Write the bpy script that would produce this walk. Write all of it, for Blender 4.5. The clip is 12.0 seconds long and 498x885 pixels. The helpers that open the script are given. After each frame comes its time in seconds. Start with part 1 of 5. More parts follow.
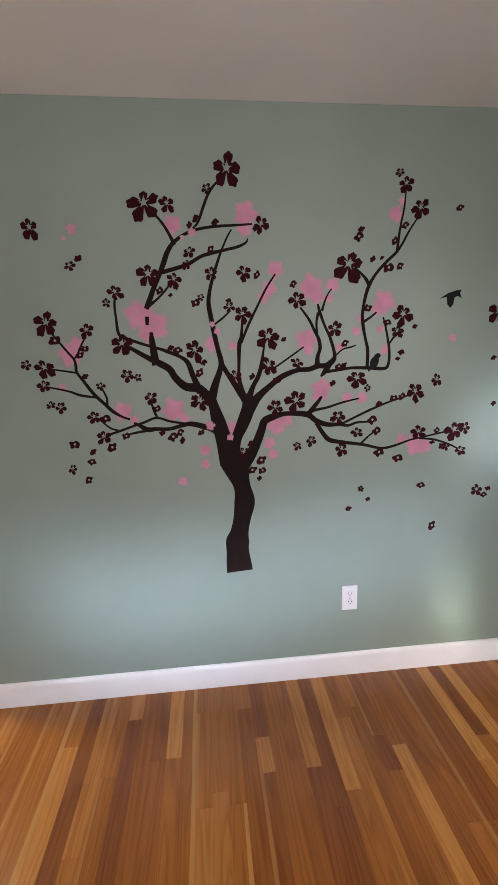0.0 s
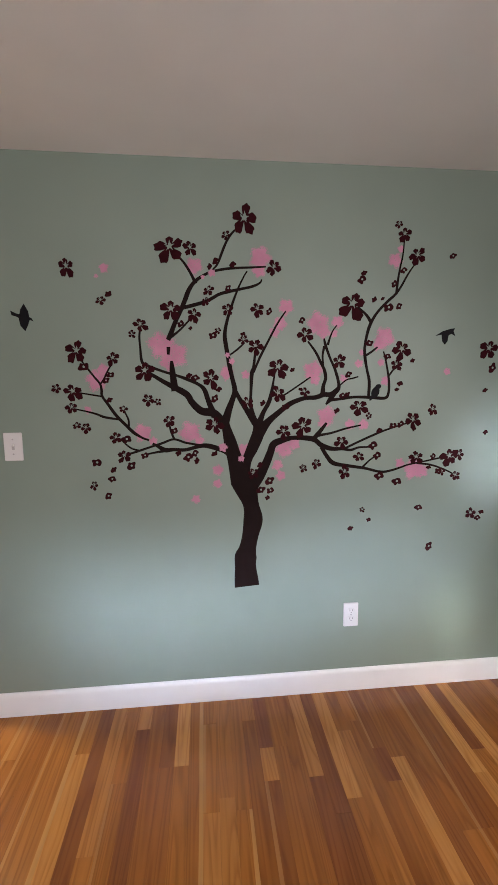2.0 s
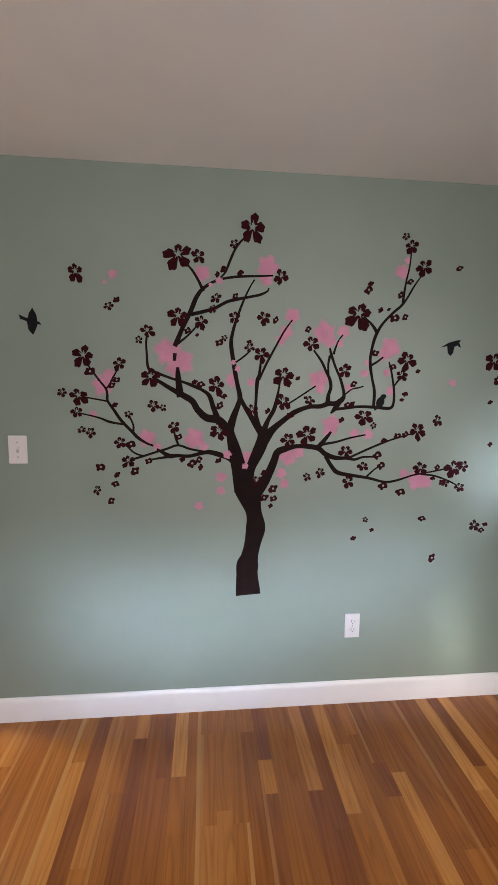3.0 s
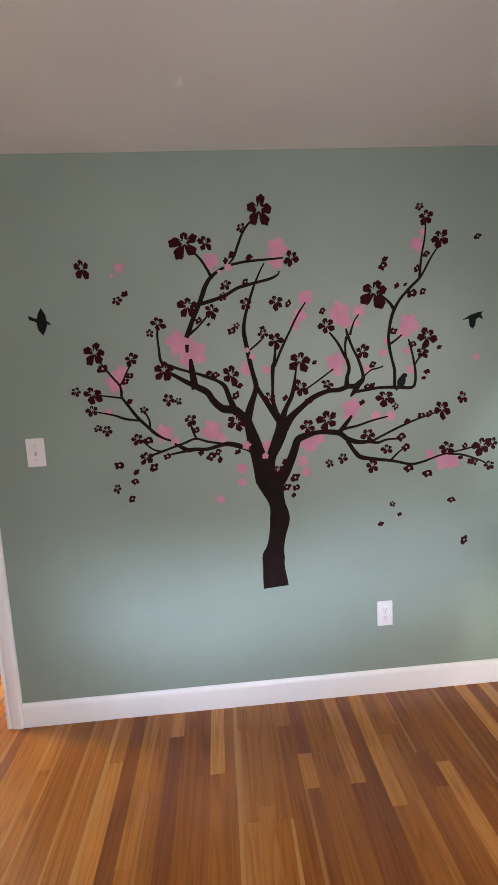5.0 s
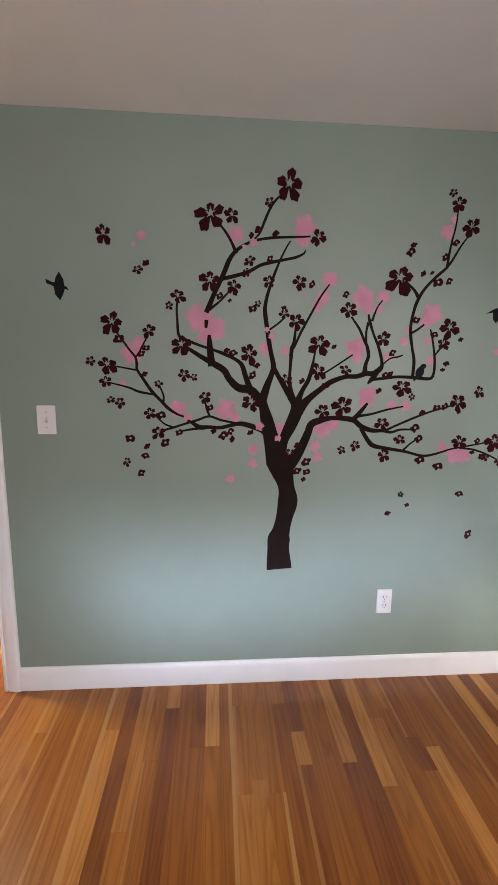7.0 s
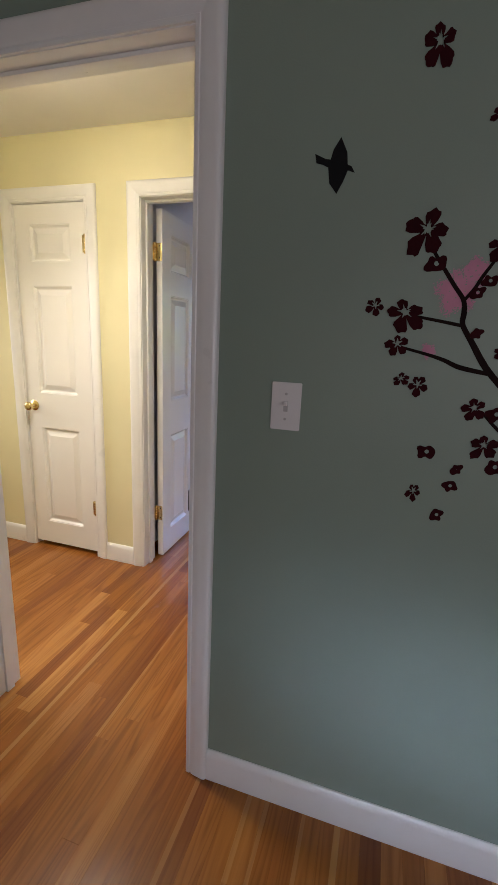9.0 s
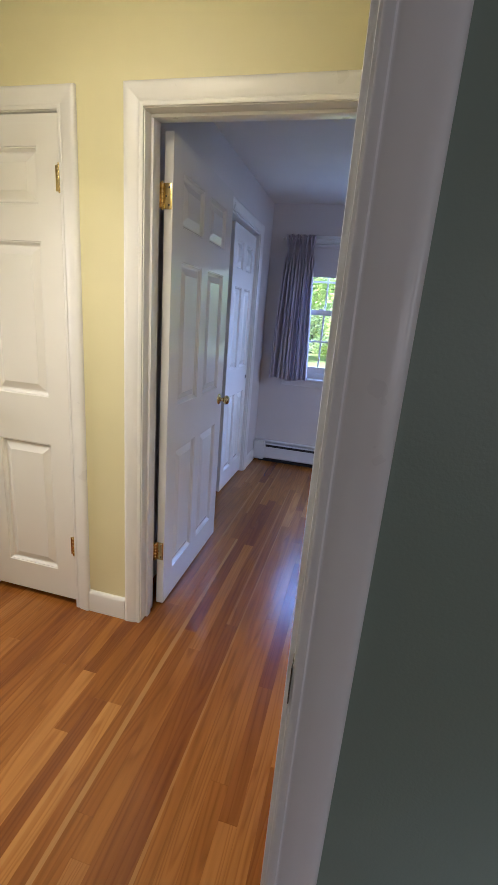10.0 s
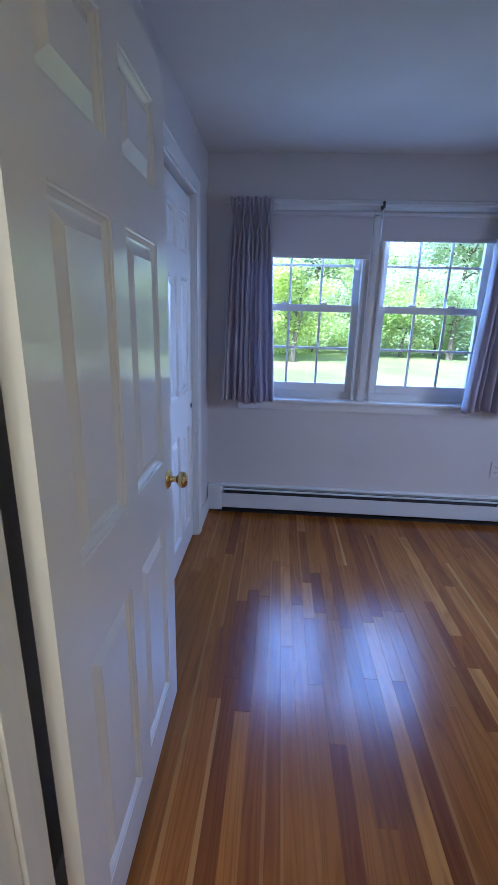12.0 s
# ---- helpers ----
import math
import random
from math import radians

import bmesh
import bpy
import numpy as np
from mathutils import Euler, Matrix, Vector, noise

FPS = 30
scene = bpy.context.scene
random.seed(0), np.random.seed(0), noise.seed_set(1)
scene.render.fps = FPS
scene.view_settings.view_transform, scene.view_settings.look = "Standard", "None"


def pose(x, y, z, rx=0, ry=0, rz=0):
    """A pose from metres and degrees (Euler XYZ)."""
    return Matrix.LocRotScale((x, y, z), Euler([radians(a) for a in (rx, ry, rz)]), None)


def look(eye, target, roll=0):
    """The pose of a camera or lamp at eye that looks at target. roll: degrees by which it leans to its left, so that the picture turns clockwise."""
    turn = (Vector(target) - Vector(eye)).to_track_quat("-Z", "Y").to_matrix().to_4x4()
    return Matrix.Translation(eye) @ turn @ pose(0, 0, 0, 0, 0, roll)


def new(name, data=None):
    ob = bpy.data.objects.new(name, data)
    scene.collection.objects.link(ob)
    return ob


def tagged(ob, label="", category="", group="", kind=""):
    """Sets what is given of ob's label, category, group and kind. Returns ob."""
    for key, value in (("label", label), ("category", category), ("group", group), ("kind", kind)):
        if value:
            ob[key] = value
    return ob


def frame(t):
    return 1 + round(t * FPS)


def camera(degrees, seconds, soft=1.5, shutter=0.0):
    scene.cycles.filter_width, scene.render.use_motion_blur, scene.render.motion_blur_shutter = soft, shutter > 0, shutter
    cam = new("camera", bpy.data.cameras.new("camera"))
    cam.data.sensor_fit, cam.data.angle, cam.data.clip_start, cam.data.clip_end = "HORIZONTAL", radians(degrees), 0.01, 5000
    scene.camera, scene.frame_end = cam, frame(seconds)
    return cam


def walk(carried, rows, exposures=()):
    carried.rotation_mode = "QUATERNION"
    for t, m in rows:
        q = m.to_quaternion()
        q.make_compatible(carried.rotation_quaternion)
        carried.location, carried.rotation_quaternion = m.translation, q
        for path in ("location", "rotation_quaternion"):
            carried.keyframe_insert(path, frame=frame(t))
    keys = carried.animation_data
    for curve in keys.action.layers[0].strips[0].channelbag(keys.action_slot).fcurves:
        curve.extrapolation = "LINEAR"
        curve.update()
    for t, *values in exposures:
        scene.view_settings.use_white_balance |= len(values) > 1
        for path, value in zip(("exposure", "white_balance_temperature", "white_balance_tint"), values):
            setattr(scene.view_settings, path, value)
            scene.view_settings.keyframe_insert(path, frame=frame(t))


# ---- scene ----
import collections

cam = camera(59.6, 12.0)
PATH = [
    (0, (0.319, -1.751, 1.462), (0.508, 0.204, 1.083), -1.6),
    (0.5, (0.298, -1.803, 1.469), (0.382, 0.152, 1.056), -1.6),
    (1, (0.256, -1.853, 1.478), (0.331, 0.123, 1.182), -2.2),
    (1.5, (0.253, -1.878, 1.479), (0.374, 0.099, 1.204), -1.6),
    (2, (0.256, -1.881, 1.474), (0.456, 0.091, 1.207), -0.4),
    (2.5, (0.25, -1.883, 1.473), (0.449, 0.092, 1.231), 0.4),
    (3, (0.245, -1.879, 1.471), (0.438, 0.098, 1.241), 0.7),
    (5, (0.228, -1.835, 1.442), (0.354, 0.145, 1.192), -3.0),
    (5.5, (0.219, -1.835, 1.445), (0.366, 0.142, 1.187), 0.3),
    (6, (0.206, -1.835, 1.447), (0.357, 0.142, 1.183), 0.9),
    (6.5, (0.189, -1.838, 1.439), (0.34, 0.138, 1.17), 0.7),
    (7, (0.155, -1.815, 1.436), (0.301, 0.152, 1.104), 0.8),
    (7.5, (0.076, -1.695, 1.427), (0.187, 0.265, 1.046), 1.2),
    (7.7, (0.032, -1.62, 1.424), (0.182, 0.317, 0.951), 2.5),
    (9.3, (-0.45, -0.871, 1.378), (-1.086, 0.967, 0.912), 2.6),
    (9.5, (-0.559, -0.75, 1.396), (-1.028, 1.132, 0.91), 4.7),
    (10, (-0.765, -0.476, 1.403), (-1.209, 1.393, 0.844), 4.6),
    (10.5, (-0.914, -0.17, 1.424), (-1.501, 1.599, 0.7), 4.1),
    (11, (-1.145, 0.134, 1.423), (-1.648, 1.921, 0.681), 5.5),
    (11.5, (-1.249, 0.376, 1.399), (-1.378, 2.225, 0.646), 9.2),
    (12, (-1.212, 0.675, 1.424), (-1.33, 2.59, 0.86), 1.6),
]
walk(cam, [(t, look(eye, target, roll)) for t, eye, target, roll in PATH],
     [(0, 3.57, 6000, 18), (7.6, 3.55, 6000, 18), (9.1, 2.22, 5700, 16), (9.9, 2.04, 5550, 15), (10.5, 1.74, 5400, 15), (11.1, 1.62, 5250, 14), (11.6, 1.68, 5150, 12), (12, 1.85, 5050, 11)])

# ---- world, sun and lamps ----
world = bpy.data.worlds.new("sky")
scene.world = world
world.use_nodes = True
_n = world.node_tree.nodes
SUN_TURN = radians(-148)
_sky = _n.new("ShaderNodeTexSky")
_sky.sky_type, _sky.sun_disc = "NISHITA", False
_sky.sun_elevation, _sky.sun_rotation = radians(48), SUN_TURN
world.node_tree.links.new(_sky.outputs[0], _n["Background"].inputs[0])
_n["Background"].inputs[1].default_value = 0.15


def lamp(name, kind, m, energy, colour=(1, 1, 1), size=None, size_y=None, spread=None, angle=None):
    data = bpy.data.lights.new(name, kind)
    data.energy, data.color = energy, colour
    if kind == "AREA":
        data.shape, data.size, data.size_y = "RECTANGLE", size, size_y
        if spread:
            data.spread = radians(spread)
    if angle:
        data.angle = radians(angle)
    if kind == "POINT":
        data.shadow_soft_size = size
    ob = new(name, data)
    ob.matrix_world = m
    return tagged(ob, kind="structure")


sun_way = Vector((math.sin(SUN_TURN) * math.cos(radians(48)), math.cos(SUN_TURN) * math.cos(radians(48)), math.sin(radians(48))))
lamp("sun", "SUN", look(sun_way * 10, (0, 0, 0)), 4.8, (1.0, 0.95, 0.88), angle=0.5)
# daylight of the bedroom window: open sky above and beside the garden, sunlit lawn below the sill
lamp("sky_light_bedroom", "AREA", look((-0.65, 5.2, 3.1), (-0.65, 2.6, 0.9)), 72, (0.30, 0.50, 1.0), 2.6, 1.3)
lamp("sky_light_bedroom_side", "AREA", look((2.6, 5.4, 2.1), (-1.5, 2.1, 0.9)), 78, (0.54, 0.68, 1.0), 1.8, 1.6)
lamp("lawn_light_bedroom", "AREA", look((-0.65, 5.1, -0.3), (-0.65, 2.6, 1.7)), 7.5, (0.55, 0.72, 1.0), 3.0, 1.4)
lamp("sky_light_bedroom_east", "AREA", look((1.79, 2.15, 1.4), (-0.4, 3.4, 0.2)), 4.2, (0.78, 0.82, 1.0), 0.9, 0.8, 100)
# fill light added at the hallway's far end, where no window or door is known
lamp("hall_end_fill", "AREA", look((-3.49, 0.55, 1.25), (-1.2, 0.4, 0.2)), 2.4, (1.0, 0.88, 0.69), 0.66, 1.5, 90)
# downward beam added under the hallway's ceiling lamp to brighten the floor
lamp("hall_floor_fill", "AREA", look((-1.62, 0.30, 2.25), (-1.6199, 0.30, 0)), 1.8, (1.0, 0.86, 0.63), 0.24, 0.24, 125)
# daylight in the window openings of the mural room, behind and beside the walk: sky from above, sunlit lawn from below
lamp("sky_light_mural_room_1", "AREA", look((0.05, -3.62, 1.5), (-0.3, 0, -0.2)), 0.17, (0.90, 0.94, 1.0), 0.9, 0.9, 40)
# four narrow beams added to lay the bright patches on the mural wall
lamp("wall_patch_beam_1", "AREA", look((-0.1, -3.62, 1.7), (0.16, 0, 0.42)), 0.215, (0.70, 0.81, 1.0), 1.3, 0.30, 14)
lamp("wall_patch_beam_2", "AREA", look((0.9, -3.62, 1.7), (1.415, 0, 0.27)), 0.012, (1.0, 1.0, 0.84), 0.04, 0.42, 4.5)
lamp("wall_patch_beam_3", "AREA", look((1.15, -3.62, 1.7), (1.62, 0, 1.12)), 0.048, (0.86, 0.87, 1.0), 0.30, 0.30, 10)
lamp("wall_patch_beam_4", "AREA", look((1.15, -3.62, 1.7), (1.05, 0, 0.62)), 0.08, (0.68, 0.79, 1.0), 0.8, 0.3, 13)
# one more beam, added to brighten the floor on the right
lamp("floor_fill_mural_room", "AREA", look((1.15, -3.62, 1.6), (1.45, -0.45, 0)), 0.17, (1.0, 0.92, 0.84), 0.6, 0.5, 26)
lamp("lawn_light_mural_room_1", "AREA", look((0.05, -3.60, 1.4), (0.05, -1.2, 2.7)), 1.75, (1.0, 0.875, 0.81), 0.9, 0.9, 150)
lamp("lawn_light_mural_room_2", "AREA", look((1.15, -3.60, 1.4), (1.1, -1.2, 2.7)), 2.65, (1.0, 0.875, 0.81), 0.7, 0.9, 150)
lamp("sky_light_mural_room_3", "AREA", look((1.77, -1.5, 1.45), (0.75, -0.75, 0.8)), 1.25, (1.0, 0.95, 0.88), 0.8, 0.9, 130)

# ---- materials ----
def material(name):
    m = bpy.data.materials.new(name)
    m.use_nodes = True
    nt = m.node_tree
    return m, nt, nt.nodes["Principled BSDF"]


def node(nt, kind, **values):
    n = nt.nodes.new(kind)
    for k, v in values.items():
        n.inputs[k.replace("_", " ")].default_value = v
    return n


def coords(nt, scale=(1, 1, 1)):
    tc, mp = nt.nodes.new("ShaderNodeTexCoord"), nt.nodes.new("ShaderNodeMapping")
    mp.inputs["Scale"].default_value = scale
    nt.links.new(tc.outputs["Object"], mp.inputs["Vector"])
    return mp.outputs["Vector"]


def ramp(nt, fac, stops):
    r = nt.nodes.new("ShaderNodeValToRGB")
    while len(r.color_ramp.elements) < len(stops):
        r.color_ramp.elements.new(0.5)
    for e, (p, c) in zip(r.color_ramp.elements, stops):
        e.position, e.color = p, (*c, 1) if len(c) == 3 else c
    nt.links.new(fac, r.inputs["Fac"])
    return r.outputs["Color"]


def bump(nt, bsdf, height, strength, distance=0.002):
    b = node(nt, "ShaderNodeBump", Strength=strength, Distance=distance)
    nt.links.new(height, b.inputs["Height"])
    nt.links.new(b.outputs["Normal"], bsdf.inputs["Normal"])


def paint(name, colour, rough=0.5, stipple=0.25, scale=220, vary=0.05, gloss=0.5, blotch=1.7):
    """Rolled or brushed paint: fine stipple, faint blotches in colour and gloss."""
    m, nt, b = material(name)
    big = node(nt, "ShaderNodeTexNoise", Scale=blotch, Detail=4.0)
    fine = node(nt, "ShaderNodeTexNoise", Scale=float(scale), Detail=3.0)
    v = coords(nt)
    nt.links.new(v, big.inputs["Vector"]), nt.links.new(v, fine.inputs["Vector"])
    lo, hi = [max(0, c * (1 - vary)) for c in colour], [min(1, c * (1 + vary)) for c in colour]
    nt.links.new(ramp(nt, big.outputs["Fac"], [(0.3, lo), (0.7, hi)]), b.inputs["Base Color"])
    r = nt.nodes.new("ShaderNodeMapRange")
    r.inputs["To Min"].default_value, r.inputs["To Max"].default_value = rough - 0.06, rough + 0.06
    nt.links.new(big.outputs["Fac"], r.inputs["Value"])
    nt.links.new(r.outputs[0], b.inputs["Roughness"])
    b.inputs["Specular IOR Level"].default_value = gloss
    bump(nt, b, fine.outputs["Fac"], stipple, 0.0012)
    return m


def plain(name, colour, rough=0.5, metal=0.0, vary=0.12, scale=30, bumpy=0.1, gloss=0.5):
    m, nt, b = material(name)
    n = node(nt, "ShaderNodeTexNoise", Scale=float(scale), Detail=5.0)
    nt.links.new(coords(nt), n.inputs["Vector"])
    lo, hi = [c * (1 - vary) for c in colour], [min(1, c * (1 + vary)) for c in colour]
    nt.links.new(ramp(nt, n.outputs["Fac"], [(0.3, lo), (0.7, hi)]), b.inputs["Base Color"])
    b.inputs["Roughness"].default_value, b.inputs["Metallic"].default_value = rough, metal
    b.inputs["Specular IOR Level"].default_value = gloss
    if bumpy:
        bump(nt, b, n.outputs["Fac"], bumpy, 0.001)
    return m


def wood_floor(name, tones, sap=0.0):
    """Varnished strip floor: each board its own tone, long grain and cathedral figure. sap: 1 gives each board a pale right edge."""
    m, nt, b = material(name)
    info = nt.nodes.new("ShaderNodeObjectInfo")
    isl = nt.nodes.new("ShaderNodeNewGeometry")
    rnd = nt.nodes.new("ShaderNodeMath")
    rnd.operation = "ADD"
    nt.links.new(info.outputs["Random"], rnd.inputs[0]), nt.links.new(isl.outputs["Random Per Island"], rnd.inputs[1])
    fr = nt.nodes.new("ShaderNodeMath")
    fr.operation = "FRACT"
    nt.links.new(rnd.outputs[0], fr.inputs[0])
    tone = ramp(nt, fr.outputs[0], tones)
    geo = nt.nodes.new("ShaderNodeNewGeometry")
    shift = nt.nodes.new("ShaderNodeVectorMath")
    shift.operation = "MULTIPLY_ADD"
    mul = nt.nodes.new("ShaderNodeCombineXYZ")
    for i, k in enumerate((17.0, 31.0, 5.0)):
        mm = node(nt, "ShaderNodeMath")
        mm.operation = "MULTIPLY"
        mm.inputs[1].default_value = k
        nt.links.new(fr.outputs[0], mm.inputs[0])
        nt.links.new(mm.outputs[0], mul.inputs[i])
    shift.inputs[1].default_value = (1.0, 1.0, 1.0)
    nt.links.new(geo.outputs["Position"], shift.inputs[0]), nt.links.new(mul.outputs[0], shift.inputs[2])
    mp = nt.nodes.new("ShaderNodeMapping")
    mp.inputs["Scale"].default_value = (28, 1.5, 1)
    nt.links.new(shift.outputs[0], mp.inputs["Vector"])
    grain = node(nt, "ShaderNodeTexNoise", Scale=2.2, Detail=6.0, Roughness=0.55, Distortion=0.35)
    nt.links.new(mp.outputs[0], grain.inputs["Vector"])
    mp2 = nt.nodes.new("ShaderNodeMapping")
    mp2.inputs["Scale"].default_value = (9, 0.42, 1)
    nt.links.new(shift.outputs[0], mp2.inputs["Vector"])
    fig = node(nt, "ShaderNodeTexNoise", Scale=1.6, Detail=1.2, Distortion=0.3)
    nt.links.new(mp2.outputs[0], fig.inputs["Vector"])
    dark = ramp(nt, grain.outputs["Fac"], [(0.28, (0.34, 0.28, 0.24)), (0.46, (0.8, 0.77, 0.74)), (0.66, (1.15, 1.13, 1.1))])
    # growth rings cut lengthwise: contour lines of a long soft hill
    rings = nt.nodes.new("ShaderNodeMath")
    rings.operation = "MULTIPLY"
    rings.inputs[1].default_value = 12.0
    nt.links.new(fig.outputs["Fac"], rings.inputs[0])
    saw = nt.nodes.new("ShaderNodeMath")
    saw.operation = "FRACT"
    nt.links.new(rings.outputs[0], saw.inputs[0])
    figc = ramp(nt, saw.outputs[0], [(0.0, (0.66, 0.55, 0.48)), (0.16, (0.84, 0.78, 0.73)), (0.4, (1.03, 1.02, 1.0)), (0.8, (1.06, 1.05, 1.04)), (0.97, (0.74, 0.64, 0.57))])
    a = nt.nodes.new("ShaderNodeMix")
    a.data_type, a.blend_type = "RGBA", "MULTIPLY"
    a.inputs["Factor"].default_value = 0.32
    nt.links.new(tone, a.inputs["A"]), nt.links.new(dark, a.inputs["B"])
    c = nt.nodes.new("ShaderNodeMix")
    c.data_type, c.blend_type = "RGBA", "MULTIPLY"
    c.inputs["Factor"].default_value = 0.62
    nt.links.new(a.outputs["Result"], c.inputs["A"]), nt.links.new(figc, c.inputs["B"])
    # pale sapwood along one edge of some boards
    tc, sep = nt.nodes.new("ShaderNodeTexCoord"), nt.nodes.new("ShaderNodeSeparateXYZ")
    nt.links.new(tc.outputs["Object"], sep.inputs[0])

    def calc(op, p, q):
        k = nt.nodes.new("ShaderNodeMath")
        k.operation = op
        for i, w in enumerate((p, q)):
            if isinstance(w, float):
                k.inputs[i].default_value = w
            else:
                nt.links.new(w, k.inputs[i])
        return k.outputs[0]
    edge = calc("MULTIPLY", fig.outputs["Fac"], 0.030 if sap else 0.022)
    across = calc("SUBTRACT", 0.057, sep.outputs["X"]) if sap else sep.outputs["X"]
    some = calc("GREATER_THAN", calc("FRACT", calc("MULTIPLY", fr.outputs[0], 37.0), 0.0), -1.0 if sap else 0.86)
    inside = calc("MULTIPLY", calc("LESS_THAN", across, edge), calc("GREATER_THAN", across, 0.0))
    d = nt.nodes.new("ShaderNodeMix")
    d.data_type = "RGBA"
    nt.links.new(calc("MULTIPLY", calc("MULTIPLY", some, inside), 0.5 if sap else 0.3), d.inputs["Factor"])
    nt.links.new(c.outputs["Result"], d.inputs["A"])
    d.inputs["B"].default_value = (0.52, 0.28, 0.085, 1)
    nt.links.new(d.outputs["Result"], b.inputs["Base Color"])
    wear = node(nt, "ShaderNodeTexNoise", Scale=1.3, Detail=2.0)
    nt.links.new(shift.outputs[0], wear.inputs["Vector"])
    rr = nt.nodes.new("ShaderNodeMapRange")
    rr.inputs["To Min"].default_value, rr.inputs["To Max"].default_value = 0.215, 0.262
    nt.links.new(wear.outputs["Fac"], rr.inputs["Value"])
    nt.links.new(rr.outputs[0], b.inputs["Roughness"])
    b.inputs["Specular IOR Level"].default_value = 0.4
    b.inputs["Coat Weight"].default_value, b.inputs["Coat Roughness"].default_value = 0.1, 0.18
    bump(nt, b, grain.outputs["Fac"], 0.12, 0.0006)
    return m


def fabric(name, colour):
    m, nt, b = material(name)
    v = coords(nt, (900, 900, 900))
    w = node(nt, "ShaderNodeTexNoise", Scale=1.0, Detail=2.0)
    nt.links.new(v, w.inputs["Vector"])
    nt.links.new(ramp(nt, w.outputs["Fac"], [(0.3, [c * 0.82 for c in colour]), (0.7, colour)]), b.inputs["Base Color"])
    b.inputs["Roughness"].default_value = 0.85
    b.inputs["Sheen Weight"].default_value = 0.25
    tr = nt.nodes.new("ShaderNodeBsdfTranslucent")
    tr.inputs["Color"].default_value = (*[c * 0.9 for c in colour], 1)
    mx = nt.nodes.new("ShaderNodeMixShader")
    mx.inputs[0].default_value = 0.3
    nt.links.new(b.outputs[0], mx.inputs[1]), nt.links.new(tr.outputs[0], mx.inputs[2])
    nt.links.new(mx.outputs[0], nt.nodes["Material Output"].inputs["Surface"])
    bump(nt, b, w.outputs["Fac"], 0.3, 0.0008)
    return m


def leafy(name, dark, light):
    m, nt, b = material(name)
    g = nt.nodes.new("ShaderNodeNewGeometry")
    nt.links.new(ramp(nt, g.outputs["Random Per Island"], [(0.0, dark), (1.0, light)]), b.inputs["Base Color"])
    b.inputs["Roughness"].default_value = 0.55
    tr = nt.nodes.new("ShaderNodeBsdfTranslucent")
    tr.inputs["Color"].default_value = (light[0] * 1.6, light[1] * 1.6, light[2], 1)
    mx = nt.nodes.new("ShaderNodeMixShader")
    mx.inputs[0].default_value = 0.5
    nt.links.new(b.outputs[0], mx.inputs[1]), nt.links.new(tr.outputs[0], mx.inputs[2])
    nt.links.new(mx.outputs[0], nt.nodes["Material Output"].inputs["Surface"])
    return m


def window_glass():
    m, nt, b = material("window_glass")
    b.inputs["Base Color"].default_value = (0.97, 0.99, 0.98, 1)
    b.inputs["Roughness"].default_value, b.inputs["Transmission Weight"].default_value, b.inputs["IOR"].default_value = 0.0, 1.0, 1.45
    return m


GREEN = paint("sage_green_wall_paint", (0.228, 0.286, 0.237), 0.46, 0.3, gloss=0.42)
YELLOW = paint("pale_yellow_wall_paint", (0.74, 0.69, 0.43), 0.5, 0.22)
GREY = paint("pale_grey_wall_paint", (0.66, 0.635, 0.63), 0.5, 0.22)
CEIL = paint("flat_ceiling_paint", (0.74, 0.725, 0.69), 0.85, 0.3, 150)
WHITE = paint("white_trim_enamel", (0.79, 0.785, 0.775), 0.30, 0.12, 90, 0.02, blotch=9.0)
DOORW = paint("white_door_enamel", (0.83, 0.82, 0.80), 0.17, 0.10, 45, 0.03)
OUTER = paint("white_clapboard_paint", (0.7, 0.7, 0.68), 0.6, 0.2)
OAK = wood_floor("varnished_oak", [(0.0, (0.171, 0.053, 0.0112)), (0.10, (0.224, 0.073, 0.0132)), (0.35, (0.270, 0.094, 0.0151)), (0.60, (0.296, 0.109, 0.0176)), (0.86, (0.328, 0.127, 0.0226)), (1.0, (0.374, 0.155, 0.0338))])
OAK_PALE = wood_floor("pale_varnished_oak", [(0.0, (0.404, 0.168, 0.0332)), (1.0, (0.460, 0.205, 0.0470))])
OAK_DARK = wood_floor("red_brown_varnished_oak", [(0.0, (0.155, 0.045, 0.0112)), (1.0, (0.208, 0.065, 0.0138))])
OAK_SAP = wood_floor("varnished_oak_with_sapwood", [(0.0, (0.259, 0.090, 0.0151)), (1.0, (0.317, 0.120, 0.0214))], 1.0)
SUB = plain("dark_floor_joint", (0.035, 0.016, 0.008), 0.7)
BRASS = plain("polished_brass", (0.72, 0.57, 0.27), 0.18, 1.0, 0.12, 60, 0.05)
STEEL = plain("dark_screw_metal", (0.12, 0.11, 0.10), 0.4, 1.0)
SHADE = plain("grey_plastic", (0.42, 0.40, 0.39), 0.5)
# black for slots and gaps: their shade is put into the colour
BLACK = plain("slot_shade_black", (0.012, 0.012, 0.013), 0.6)
PLATE = paint("white_plastic_plate", (0.71, 0.69, 0.68), 0.35, 0.03, 60, 0.02)
HEAT = paint("white_enamelled_steel", (0.70, 0.72, 0.74), 0.35, 0.05, 40, 0.04)
BLIND = paint("white_roller_fabric", (0.66, 0.64, 0.66), 0.8, 0.2, 600, 0.02)
CLOTH = fabric("grey_lavender_curtain_cloth", (0.62, 0.57, 0.64))
VINYL = plain("dark_brown_vinyl", (0.013, 0.0075, 0.007), 0.75, 0, 0.15, 20, 0.0, 0.06)
MAROON = plain("maroon_vinyl", (0.029, 0.0042, 0.0065), 0.75, 0, 0.2, 20, 0.0, 0.06)
